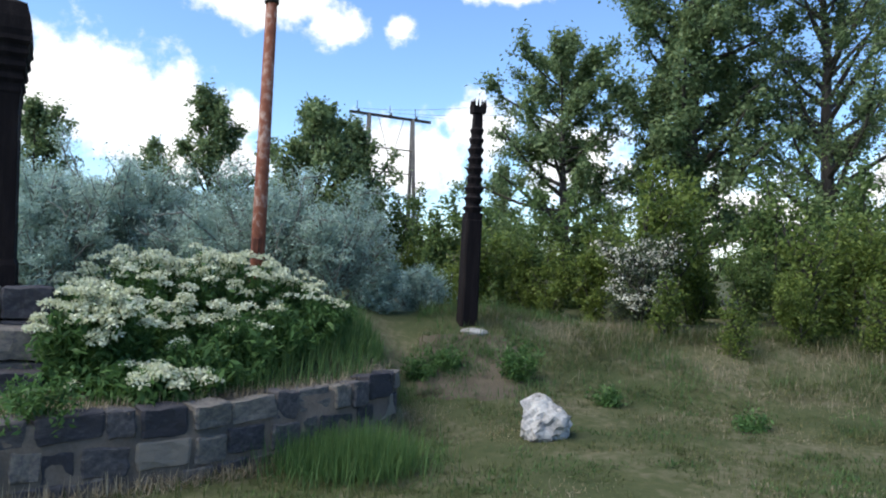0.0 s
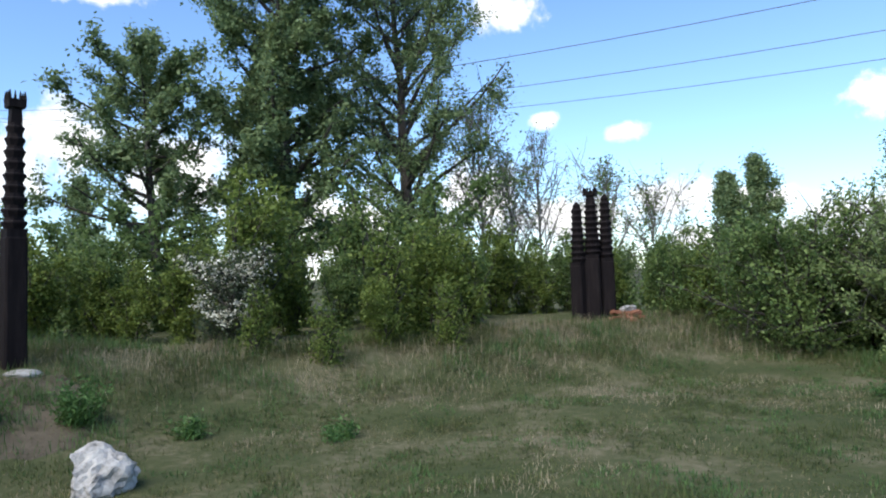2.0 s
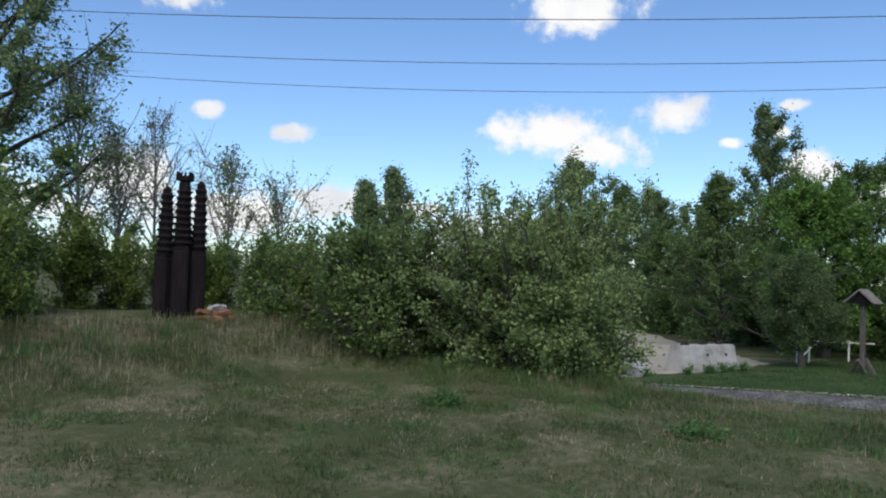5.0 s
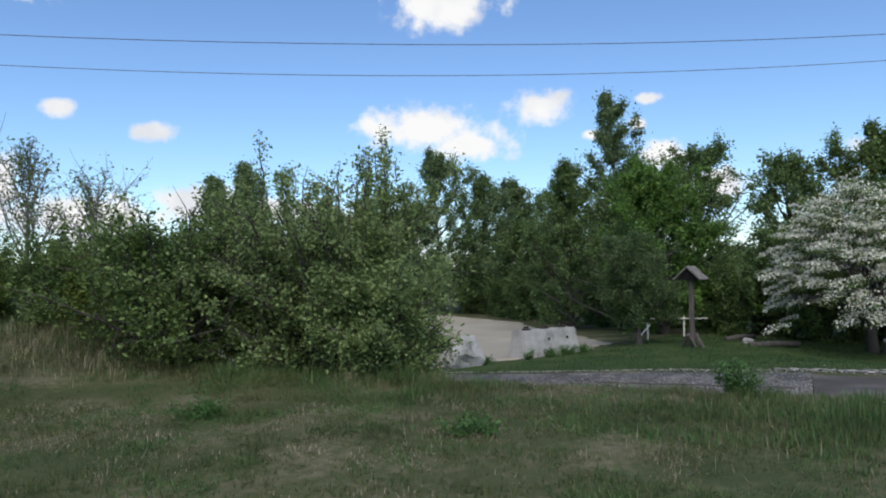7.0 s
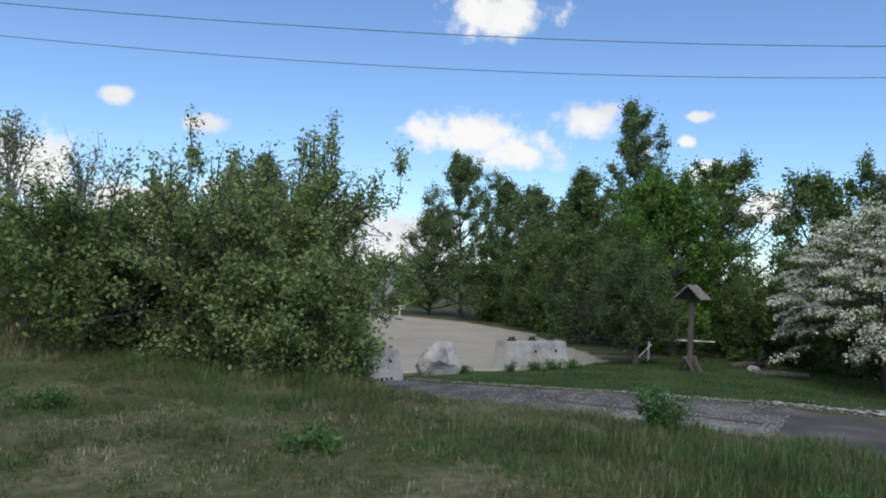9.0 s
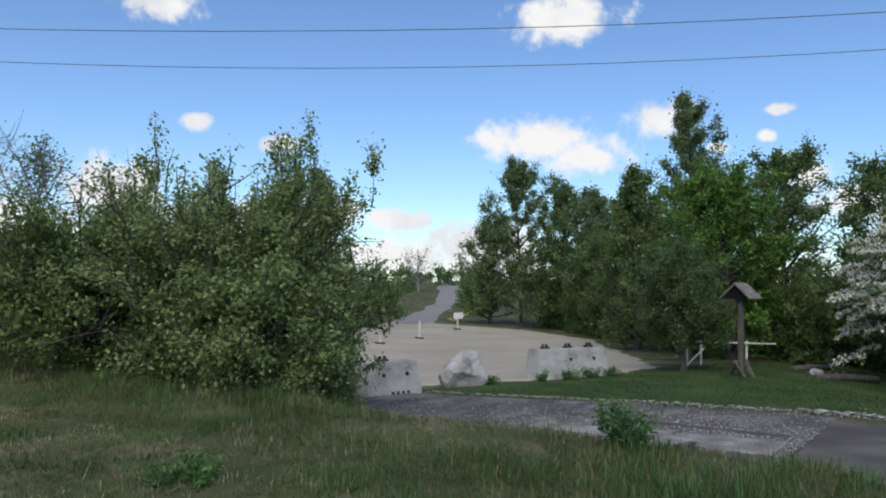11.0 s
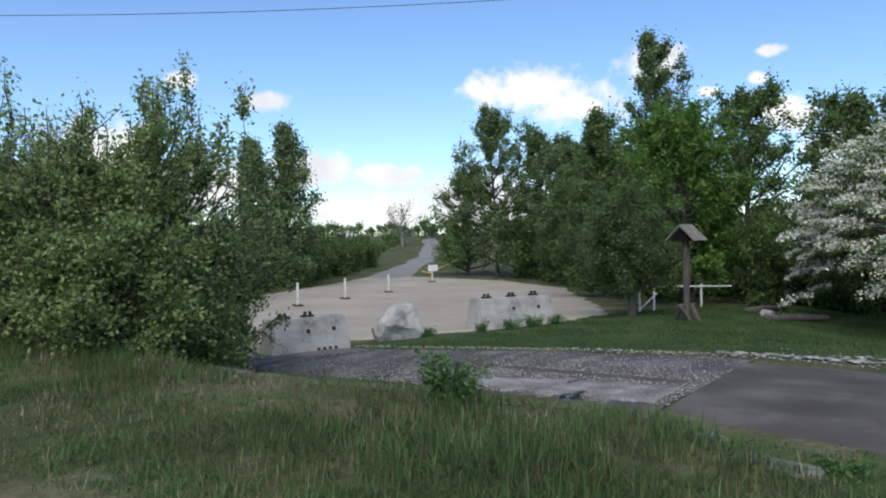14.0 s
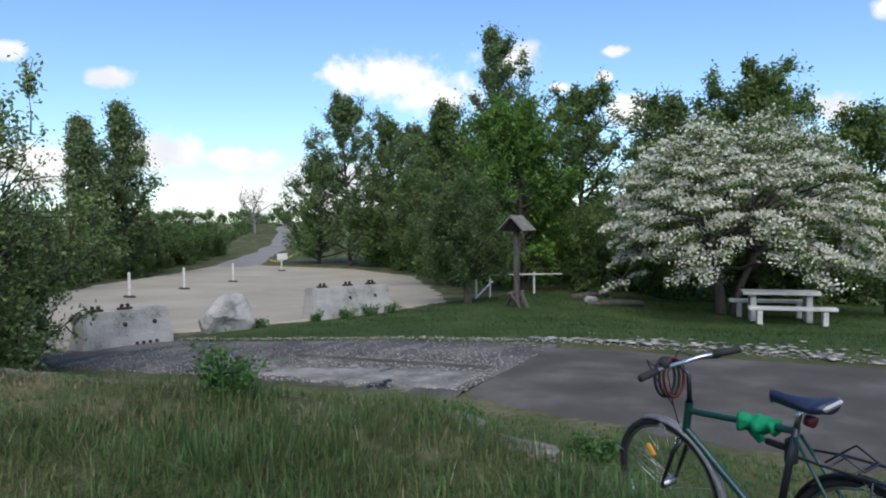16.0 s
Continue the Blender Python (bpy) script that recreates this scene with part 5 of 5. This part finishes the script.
# concrete lattice pole beside the hawthorn
ex, ey = polar(100.7, 22.0, (7.37, -3.08))
ep = thing("utility_pole", "tapered concrete utility pole with ladder openings", "utility pole", at=(ex, ey, gz(ex, ey)), rz=12)
Hh = 9.5
for sx in (-1, 1):
    bm = bmesh.new()
    r0 = [bm.verts.new((sx * 0.26 + dx, dy, -0.2)) for dx, dy in ((-0.07, -0.11), (0.07, -0.11), (0.07, 0.11), (-0.07, 0.11))]
    r1 = [bm.verts.new((sx * 0.13 + dx, dy, Hh)) for dx, dy in ((-0.05, -0.08), (0.05, -0.08), (0.05, 0.08), (-0.05, 0.08))]
    for i in range(4):
        bm.faces.new((r0[i], r0[(i + 1) % 4], r1[(i + 1) % 4], r1[i]))
    bm.faces.new(r1)
    part("rail", bm, M["pole_concrete"], ep)
for k in range(14):
    z = 0.35 + k * 0.66
    w = 0.52 - 0.26 * z / Hh
    part("web", box((w - 0.1, 0.12, 0.3), (0, 0, z), bevel=0.02), M["pole_concrete"], ep)

# ---- lot and picnic lawn ----
def cut_block(label, p0, p1, depth, h, seed, slope):
    p0, p1 = np.array(p0), np.array(p1)
    c, d = (p0 + p1) / 2, p1 - p0
    ln = float(np.linalg.norm(d))
    x, y = c + np.array([-d[1], d[0]]) / ln * depth / 2
    ob = thing("concrete_block", label, "concrete block", at=(x, y, gz(x, y) - 0.03), rz=math.degrees(math.atan2(d[1], d[0])))
    bm = box((ln, depth, h), (0, 0, h / 2))
    for v in bm.verts:
        if v.co.z > h / 2:
            v.co.x *= 1 - slope
            v.co.y *= 0.62
    bmesh.ops.bevel(bm, geom=list(bm.edges), offset=0.03, segments=2, affect="EDGES")
    bmesh.ops.subdivide_edges(bm, edges=[e for e in bm.edges if e.calc_length() > 0.3], cuts=5, use_grid_fill=True)
    for v in bm.verts:
        v.co += Vector((noise.noise(v.co * 4 + Vector((seed, 0, 0))), noise.noise(v.co * 4 + Vector((0, seed, 0))), noise.noise(v.co * 5))) * 0.018
    part("block", bm, M["concrete"], ob)
    for q in (-0.32, 0.0, 0.3)[: 3 if ln > 1.8 else 2]:
        hx = q * ln + (0.05 if ln < 1.8 else 0)
        bm = bmesh.new()
        box((0.26, 0.1, 0.04), (hx, 0, h + 0.02), bm=bm)
        box((0.05, 0.05, 0.1), (hx - 0.06, 0, h + 0.06), (0, 20, 0), bm=bm)
        box((0.05, 0.05, 0.1), (hx + 0.06, 0, h + 0.06), (0, -14, 0), bm=bm)
        part("iron_lug", bm, M["iron"], ob, "rusty iron lifting lug")
    for q in ((0.28, -0.02), (-0.05, 0.02)):
        rod("hole_plug", [(q[0] * ln, -depth * 0.42, h * 0.66), (q[0] * ln, -depth * 0.36, h * 0.66)], 0.04, M["iron"], ob, 8)
    if ln < 1.8:
        for q in range(4):
            # no slot is cut: dark boxes on the face stand for its shade
            part("recess", box((0.06, 0.03, 0.08), (0.1 + q * 0.13, -depth / 2 + 0.012, 0.09), bevel=0.005), M["iron"], ob, "dark inset standing in for a shaded slot in the concrete")
    return ob


cut_block("weathered concrete block with iron lugs at the lot", (17.1, 7.55), (18.72, 6.95), 0.75, 0.72, 1, 0.07)
cut_block("long weathered concrete block with iron lugs at the lot", (22.3, 5.95), (24.4, 4.9), 0.7, 0.78, 2, 0.05)
bl = tagged(part("boulder", blob((0.98, 0.66, 0.92), 21, rough=0.16, subdiv=4, cuts=7), M["concrete"]), "pale broken concrete boulder closing the lot", "boulder")
bl.matrix_basis = pose(20.2, 6.95, gz(20.2, 6.95) - 0.06, 0, 8, -25)

for k, (x, y) in enumerate(((29.1, 18.3), (33.6, 19.55), (39, 21), (49.2, 24.8))):
    ob = thing("marker_post", "white marker post on a dark foot" if k < 3 else "white marker post with a small sign board", "post", "white marker posts", at=(x, y, gz(x, y) + 0.03), rz=60)
    part("post", box((0.09, 0.09, 0.95), (0, 0, 0.49), bevel=0.012), M["white_paint"], ob)
    part("foot", box((0.55, 0.32, 0.07), (0, 0, 0.03), bevel=0.015), M["iron"], ob)
    if k == 3:
        part("sign_board", box((0.95, 0.04, 0.42), (0, -0.07, 0.95), (0, 0, -90 + 20), bevel=0.01), M["sign_white"], ob)
rod_pts = [(46.5, 23.8, -1.0), (51, 26.2, -1.35), (57, 28.3, -0.95), (64, 31, -0.6), (68.0, 32.6, -0.1)]
bt = tagged(rod("barrier_pipe", [(x, y, max(z, gz(x, y) + 0.04)) for x, y, z in rod_pts], 0.05, M["tape"], sides=6), "yellow barrier pipe lying across the track", "barrier")

# wayside post with a small gabled roof
sx_, sy_ = 25.4, 1.88
sh = thing("wayside_post", "weathered wooden wayside post with a small gabled roof", "wayside post", at=(sx_, sy_, gz(sx_, sy_)), rz=-110)
part("post", box((0.12, 0.12, 2.2), (0, 0, 1.05), bevel=0.015), M["old_wood"], sh)
for s in (-1, 1):
    roof = part("roof_slope", box((0.56, 0.55, 0.03), (s * 0.2, 0, 2.14), (0, s * 42, 0), bevel=0.004), M["shingle"], sh)
    for k in range(5):
        part("roof_board", box((0.58, 0.095, 0.022), (s * 0.212, -0.22 + 0.11 * k, 2.155), (0, s * 42, 0), bevel=0.004), M["shingle"], sh)
bm = bmesh.new()
t = [bm.verts.new(p) for p in ((-0.3, -0.2, 1.95), (0.3, -0.2, 1.95), (0, -0.2, 2.28), (-0.3, -0.17, 1.95), (0.3, -0.17, 1.95), (0, -0.17, 2.28))]
for f in ((0, 1, 2), (5, 4, 3), (0, 3, 4, 1), (1, 4, 5, 2), (2, 5, 3, 0)):
    bm.faces.new([t[i] for i in f])
part("gable", bm, M["dark_wood"], sh)
for a in (20, 110, 200, 290):
    part("foot_brace", box((0.09, 0.09, 0.55), (0.2 * math.cos(radians(a)), 0.2 * math.sin(radians(a)), 0.18), (-38 * math.sin(radians(a)), -38 * math.cos(radians(a)), 0), bevel=0.01), M["old_wood"], sh)
# white rail barrier behind it
rb = thing("rail_barrier", "white wooden rail barrier behind the wayside post", "barrier", at=(29.2, 3.1, gz(29.2, 3.1)), rz=-38)
for x in (-1.3, -0.8, 0.9):
    part("post", box((0.055, 0.055, 0.72), (x, 0, 0.34), bevel=0.01), M["white_paint"], rb)
part("rail", box((3.2, 0.035, 0.045), (0.4, -0.05, 0.66), (0, 2, 0), bevel=0.008), M["white_paint"], rb)
part("brace", box((0.04, 0.04, 0.8), (-1.05, -0.05, 0.26), (0, 52, 0), bevel=0.008), M["white_paint"], rb)
for k, (x, y, a) in enumerate(((27.6, -0.3, 10), (29.5, 0.7, 40))):
    lg = thing("log", "grey weathered log lying on the lawn", "log", at=(x, y, gz(x, y)), rz=-70 + a)
    rod("trunk_piece", [(-0.8, 0, 0.07), (0, 0.03, 0.09), (0.8, 0, 0.06)], [0.09, 0.1, 0.08], M["old_wood"], lg, 10)
st = tagged(part("field_stone", blob((0.4, 0.3, 0.25), 51, cuts=4), M["concrete"]), "small grey stone on the lawn", "stone")
st.matrix_basis = pose(28.1, 0.45, gz(28.1, 0.45) - 0.03)


# picnic set
def slab_set(x, y, rz):
    z = gz(x, y)
    tb = thing("picnic_table", "white-painted picnic table under the hawthorn", "table", at=(x, y, z), rz=rz)
    for k in range(4):
        part("top_plank", box((1.75, 0.19, 0.07), (0, -0.3 + 0.2 * k, 0.71), bevel=0.012), M["white_paint"], tb)
    for s in (-1, 1):
        part("leg", box((0.14, 0.55, 0.68), (s * 0.62, 0, 0.34), bevel=0.015), M["white_paint"], tb)
    for s in (-1, 1):
        bx, by = Matrix.Rotation(radians(rz), 2) @ Vector((0.15 * -s, s * 0.82))
        b = thing("picnic_bench", "white-painted picnic bench beside the table", "bench", "picnic benches", at=(x + bx, y + by, z), rz=rz)
        part("seat", box((1.9, 0.32, 0.08), (0, 0, 0.41), bevel=0.015), M["white_paint"], b)
        for q in (-1, 1):
            part("leg", box((0.12, 0.26, 0.4), (q * 0.7, 0, 0.18), bevel=0.015), M["white_paint"], b)


slab_set(26.9, -4.35, -86)
# white container far across the field
cx_, cy_ = polar(50.1, 118, (7.37, -3.08))
ct = thing("container", "white cabin far across the field", "cabin", at=(cx_, cy_, gz(cx_, cy_)), rz=-20)
part("body", box((1.9, 2.6, 1.35), (0, 0, 0.85), bevel=0.03), M["sign_white"], ct)
part("dark_end", box((0.2, 2.5, 1.3), (-1.1, 0, 0.85), bevel=0.02), M["iron"], ct)
part("base_frame", box((1.7, 2.2, 0.24), (0, 0, 0.1), bevel=0.02), M["iron"], ct)

# ---- bicycle ----
bk = thing("bicycle", "dark green city bicycle with a green cloth on its frame", "bicycle", at=(11.03, -3.25, 0))
bk.matrix_basis = pose(11.03, -3.25, gz(11.3, -3.5) + 0.03, -9, 0, 51)


def ring_pts(cx, cz, r, a0=0, a1=360, n=40, y=0.0):
    return [(cx + r * math.cos(radians(a)), y, cz + r * math.sin(radians(a))) for a in np.linspace(a0, a1, n)]


FH, RH = Vector((0.53, 0, 0.345)), Vector((-0.53, 0, 0.345))
for hub, nm in ((FH, "front_wheel"), (RH, "rear_wheel")):
    v, f = tube_data([(ring_pts(hub.x, hub.z, 0.325, n=49), [0.02] * 49)], 8)
    w = part(nm, mesh_from(nm, v, f, M["tyre"], True), None, bk, "black tyre with thin steel spokes")
    v, f = tube_data([(ring_pts(hub.x, hub.z, 0.303, n=49), [0.011] * 49)], 6)
    part("rim", mesh_from("rim", v, f, M["chrome"], True), None, w)
    rod("hub", [(hub.x, -0.045, hub.z), (hub.x, 0.045, hub.z)], 0.022, M["chrome"], w, 10)
    for k in range(24):
        a = radians(15 * k + 4)
        s = 0.035 if k % 2 else -0.035
        rod("spoke", [(hub.x + 0.02 * math.cos(a + 0.9), s, hub.z + 0.02 * math.sin(a + 0.9)), (hub.x + 0.3 * math.cos(a), 0, hub.z + 0.3 * math.sin(a))], 0.0014, M["chrome"], w, 3)
    if hub is FH:
        part("reflector", box((0.07, 0.012, 0.035), (hub.x + 0.1, 0, hub.z + 0.15), (0, -55, 0), bevel=0.004), M["amber"], w, "amber spoke reflector")


def fender(hub, a0, a1, mat):
    bm = bmesh.new()
    rows_ = []
    for a in np.linspace(a0, a1, 26):
        c, s = math.cos(radians(a)), math.sin(radians(a))
        rows_.append([bm.verts.new((hub.x + (0.362 - 0.014 * abs(q) ** 2) * c, 0.03 * q, hub.z + (0.362 - 0.014 * abs(q) ** 2) * s)) for q in (-1, -0.5, 0, 0.5, 1)])
    for p, q in zip(rows_, rows_[1:]):
        for i in range(4):
            bm.faces.new((p[i], p[i + 1], q[i + 1], q[i]))
    bmesh.ops.solidify(bm, geom=list(bm.faces), thickness=0.003)
    return part("fender", bm, mat, bk, smooth=True)


fender(FH, 70, 192, M["silver_paint"])
fender(RH, 5, 200, M["frame_black"])
HT, HB = Vector((0.335, 0, 0.80)), Vector((0.375, 0, 0.66))
BB, ST = Vector((-0.09, 0, 0.29)), Vector((-0.25, 0, 0.84))
fr_ = part("frame", mesh_from("frame", *tube_data([
    ([HT + Vector((0, 0, -0.02)), ST + Vector((0.01, 0, -0.02))], [0.016, 0.016]), ([HB + Vector((-0.01, 0, 0.02)), BB], [0.019, 0.019]), ([HT + Vector((-0.01, 0, 0.03)), HB + Vector((0.005, 0, -0.03))], [0.02, 0.02])], 10), M["frame_green"], True), None, bk, "dark green painted frame tubes")
rod("seat_tube", [BB, ST], 0.017, M["frame_black"], bk)
for s in (-1, 1):
    rod("chain_stay", [BB + Vector((0, s * 0.03, 0)), RH + Vector((0, s * 0.06, 0))], 0.009, M["frame_green"], bk, 6)
    rod("seat_stay", [ST + Vector((0, s * 0.02, -0.04)), RH + Vector((0, s * 0.06, 0))], 0.008, M["frame_green"], bk, 6)
    rod("fork_blade", [HB + Vector((0.0, s * 0.035, -0.03)), (0.42, s * 0.05, 0.56), FH + Vector((0, s * 0.05, 0))], [0.015, 0.013, 0.008], M["frame_black"], bk, 8)
    rod("rack_leg", [RH + Vector((0, s * 0.065, 0)), (-0.6, s * 0.07, 0.73)], 0.005, M["frame_black"], bk, 5)
    rod("rack_rail", [(-0.28, s * 0.05, 0.73), (-0.4, s * 0.07, 0.735), (-0.8, s * 0.07, 0.735), (-0.85, s * 0.03, 0.735)], 0.006, M["frame_black"], bk, 6)
    rod("mudguard_stay", [FH + Vector((0, s * 0.05, 0)), FH + Vector((0.33, s * 0.03, 0.13))], 0.003, M["chrome"], bk, 4)
for k in range(4):
    rod("rack_bar", [(-0.42 - 0.11 * k, -0.07, 0.735), (-0.42 - 0.11 * k, 0.07, 0.735)], 0.005, M["frame_black"], bk, 5)
rod("rack_clip", [(-0.4, -0.05, 0.745), (-0.47, -0.055, 0.8), (-0.56, -0.05, 0.75), (-0.56, 0.05, 0.75), (-0.47, 0.055, 0.8), (-0.4, 0.05, 0.745)], 0.005, M["frame_black"], bk, 5)
rod("seat_post", [ST, ST + Vector((-0.025, 0, 0.085))], 0.013, M["chrome"], bk)
rod("rear_light", [ST + Vector((-0.05, 0, 0.045)), ST + Vector((-0.085, 0, 0.04))], 0.026, M["red_plastic"], bk, 10)
bm = bmesh.new()
rows_ = []
for u, w, hgt in ((0.15, 0.012, 0.01), (0.13, 0.024, 0.014), (0.05, 0.032, 0.008), (-0.03, 0.06, 0.008), (-0.1, 0.095, 0.012), (-0.15, 0.1, 0.02), (-0.175, 0.07, 0.02)):
    cx, w = ST.x - 0.02 + u * 0.88, w * 0.85
    rows_.append([bm.verts.new((cx, w * math.cos(t), ST.z + 0.105 + hgt * 1.5 + (0.02 if math.sin(t) > 0 else 0.036) * math.sin(t))) for t in np.linspace(0, 2 * math.pi, 12, endpoint=False)])
for p, q in zip(rows_, rows_[1:]):
    for i in range(12):
        bm.faces.new((p[i], p[(i + 1) % 12], q[(i + 1) % 12], q[i]))
bm.faces.new(rows_[0][::-1])
bm.faces.new(rows_[-1])
bmesh.ops.recalc_face_normals(bm, faces=list(bm.faces))
saddle = part("saddle", bm, M["blue_vinyl"], bk, "navy and black vinyl saddle with a pale rear patch", smooth=True)
part("rear_patch", box((0.04, 0.13, 0.03), (ST.x - 0.165, 0, ST.z + 0.132), (0, 12, 0), bevel=0.014), M["silver_paint"], saddle, "pale grey patch")
rod("stem", [HT + Vector((-0.01, 0, 0.02)), HT + Vector((-0.025, 0, 0.17)), HT + Vector((0.03, 0, 0.21))], [0.013, 0.012, 0.013], M["frame_black"], bk)
hb = HT + Vector((0.03, 0, 0.215))
bar = rod("handlebar", [hb + Vector((-0.09, -0.29, 0.02)), hb + Vector((-0.02, -0.12, 0.01)), hb, hb + Vector((-0.02, 0.12, 0.01)), hb + Vector((-0.09, 0.29, 0.02))], 0.0115, M["chrome"], bk)
for s in (-1, 1):
    rod("grip", [hb + Vector((-0.048, s * 0.175, 0.015)), hb + Vector((-0.093, s * 0.3, 0.02))], 0.018, M["tyre"], bar, 10)
    rod("brake_lever", [hb + Vector((-0.01, s * 0.12, 0.0)), hb + Vector((0.02, s * 0.15, -0.01)), hb + Vector((-0.02, s * 0.24, -0.02))], 0.007, M["frame_black"], bar, 6)
    rod("brake_cable", [hb + Vector((0.01, s * 0.12, 0)), hb + Vector((0.12, s * 0.1, 0.02)), hb + Vector((0.15, s * 0.04, -0.09)), hb + Vector((0.08, 0, -0.24)), HB + Vector((0.03, 0, -0.02))], 0.0035, M["tyre"], bar, 5)
bar.matrix_basis = Matrix.Translation(hb) @ Matrix.Rotation(radians(-8), 4, "Z") @ Matrix.Translation(-hb)
part("shifter", box((0.05, 0.05, 0.04), hb + Vector((-0.02, 0.1, 0.03)), bevel=0.012), M["tyre"], bar)
for k in range(3):
    v, f = tube_data([([(hb.x + 0.045 + 0.02 * k, 0.07 * math.cos(a) + 0.01 * k, hb.z - 0.08 + 0.1 * math.sin(a)) for a in np.linspace(0, 2 * math.pi, 26)], [0.008] * 26)], 6)
    part("cable_lock", mesh_from("cable_lock", v, f, M["tyre"] if k else M["red_plastic"], True), None, bk, "coiled dark cable lock")
cloth = bmesh.new()
bmesh.ops.create_cone(cloth, segments=18, radius1=0.042, radius2=0.035, depth=0.18, cap_ends=True, matrix=pose(-0.06, 0, 0.812, 0, 93, 0))
bmesh.ops.subdivide_edges(cloth, edges=[e for e in cloth.edges if e.calc_length() > 0.1], cuts=8)
for v in cloth.verts:
    n_ = noise.noise(v.co * 22)
    v.co += Vector((0.2, v.co.y, v.co.z - 0.815)).normalized() * 0.0 + Vector((0, v.co.y, v.co.z - 0.815)) * (0.55 * n_ + 0.25 * math.sin(v.co.x * 60))
part("cloth", cloth, M["green_cloth"], bk, "bright green cloth wrapped round the top tube", smooth=True)
rod("cloth_tail", [(0.02, -0.03, 0.8), (0.0, -0.05, 0.75), (-0.03, -0.055, 0.7)], [0.03, 0.034, 0.02], M["green_cloth"], bk, 8)
rod("pump_lamp", [(-0.05, -0.06, 0.705), (-0.15, -0.06, 0.7)], 0.016, M["tyre"], bk, 8)
part("lamp_body", box((0.055, 0.05, 0.13), (-0.17, -0.06, 0.69), (0, -8, 0), bevel=0.015), M["tyre"], bk)
rod("crank", [BB + Vector((0, -0.06, 0)), BB + Vector((0.1, -0.07, -0.13))], 0.01, M["chrome"], bk, 6)
v, f = tube_data([(ring_pts(BB.x, BB.z, 0.085, n=33, y=-0.05), [0.008] * 33)], 6)
part("chain_ring", mesh_from("chain_ring", v, f, M["iron"], True), None, bk)
part("pedal", box((0.09, 0.09, 0.025), BB + Vector((0.1, -0.12, -0.13)), bevel=0.005), M["tyre"], bk)
rod("kickstand", [BB + Vector((-0.03, 0.03, -0.02)), (-0.1, 0.2, 0.02)], 0.008, M["chrome"], bk, 6)
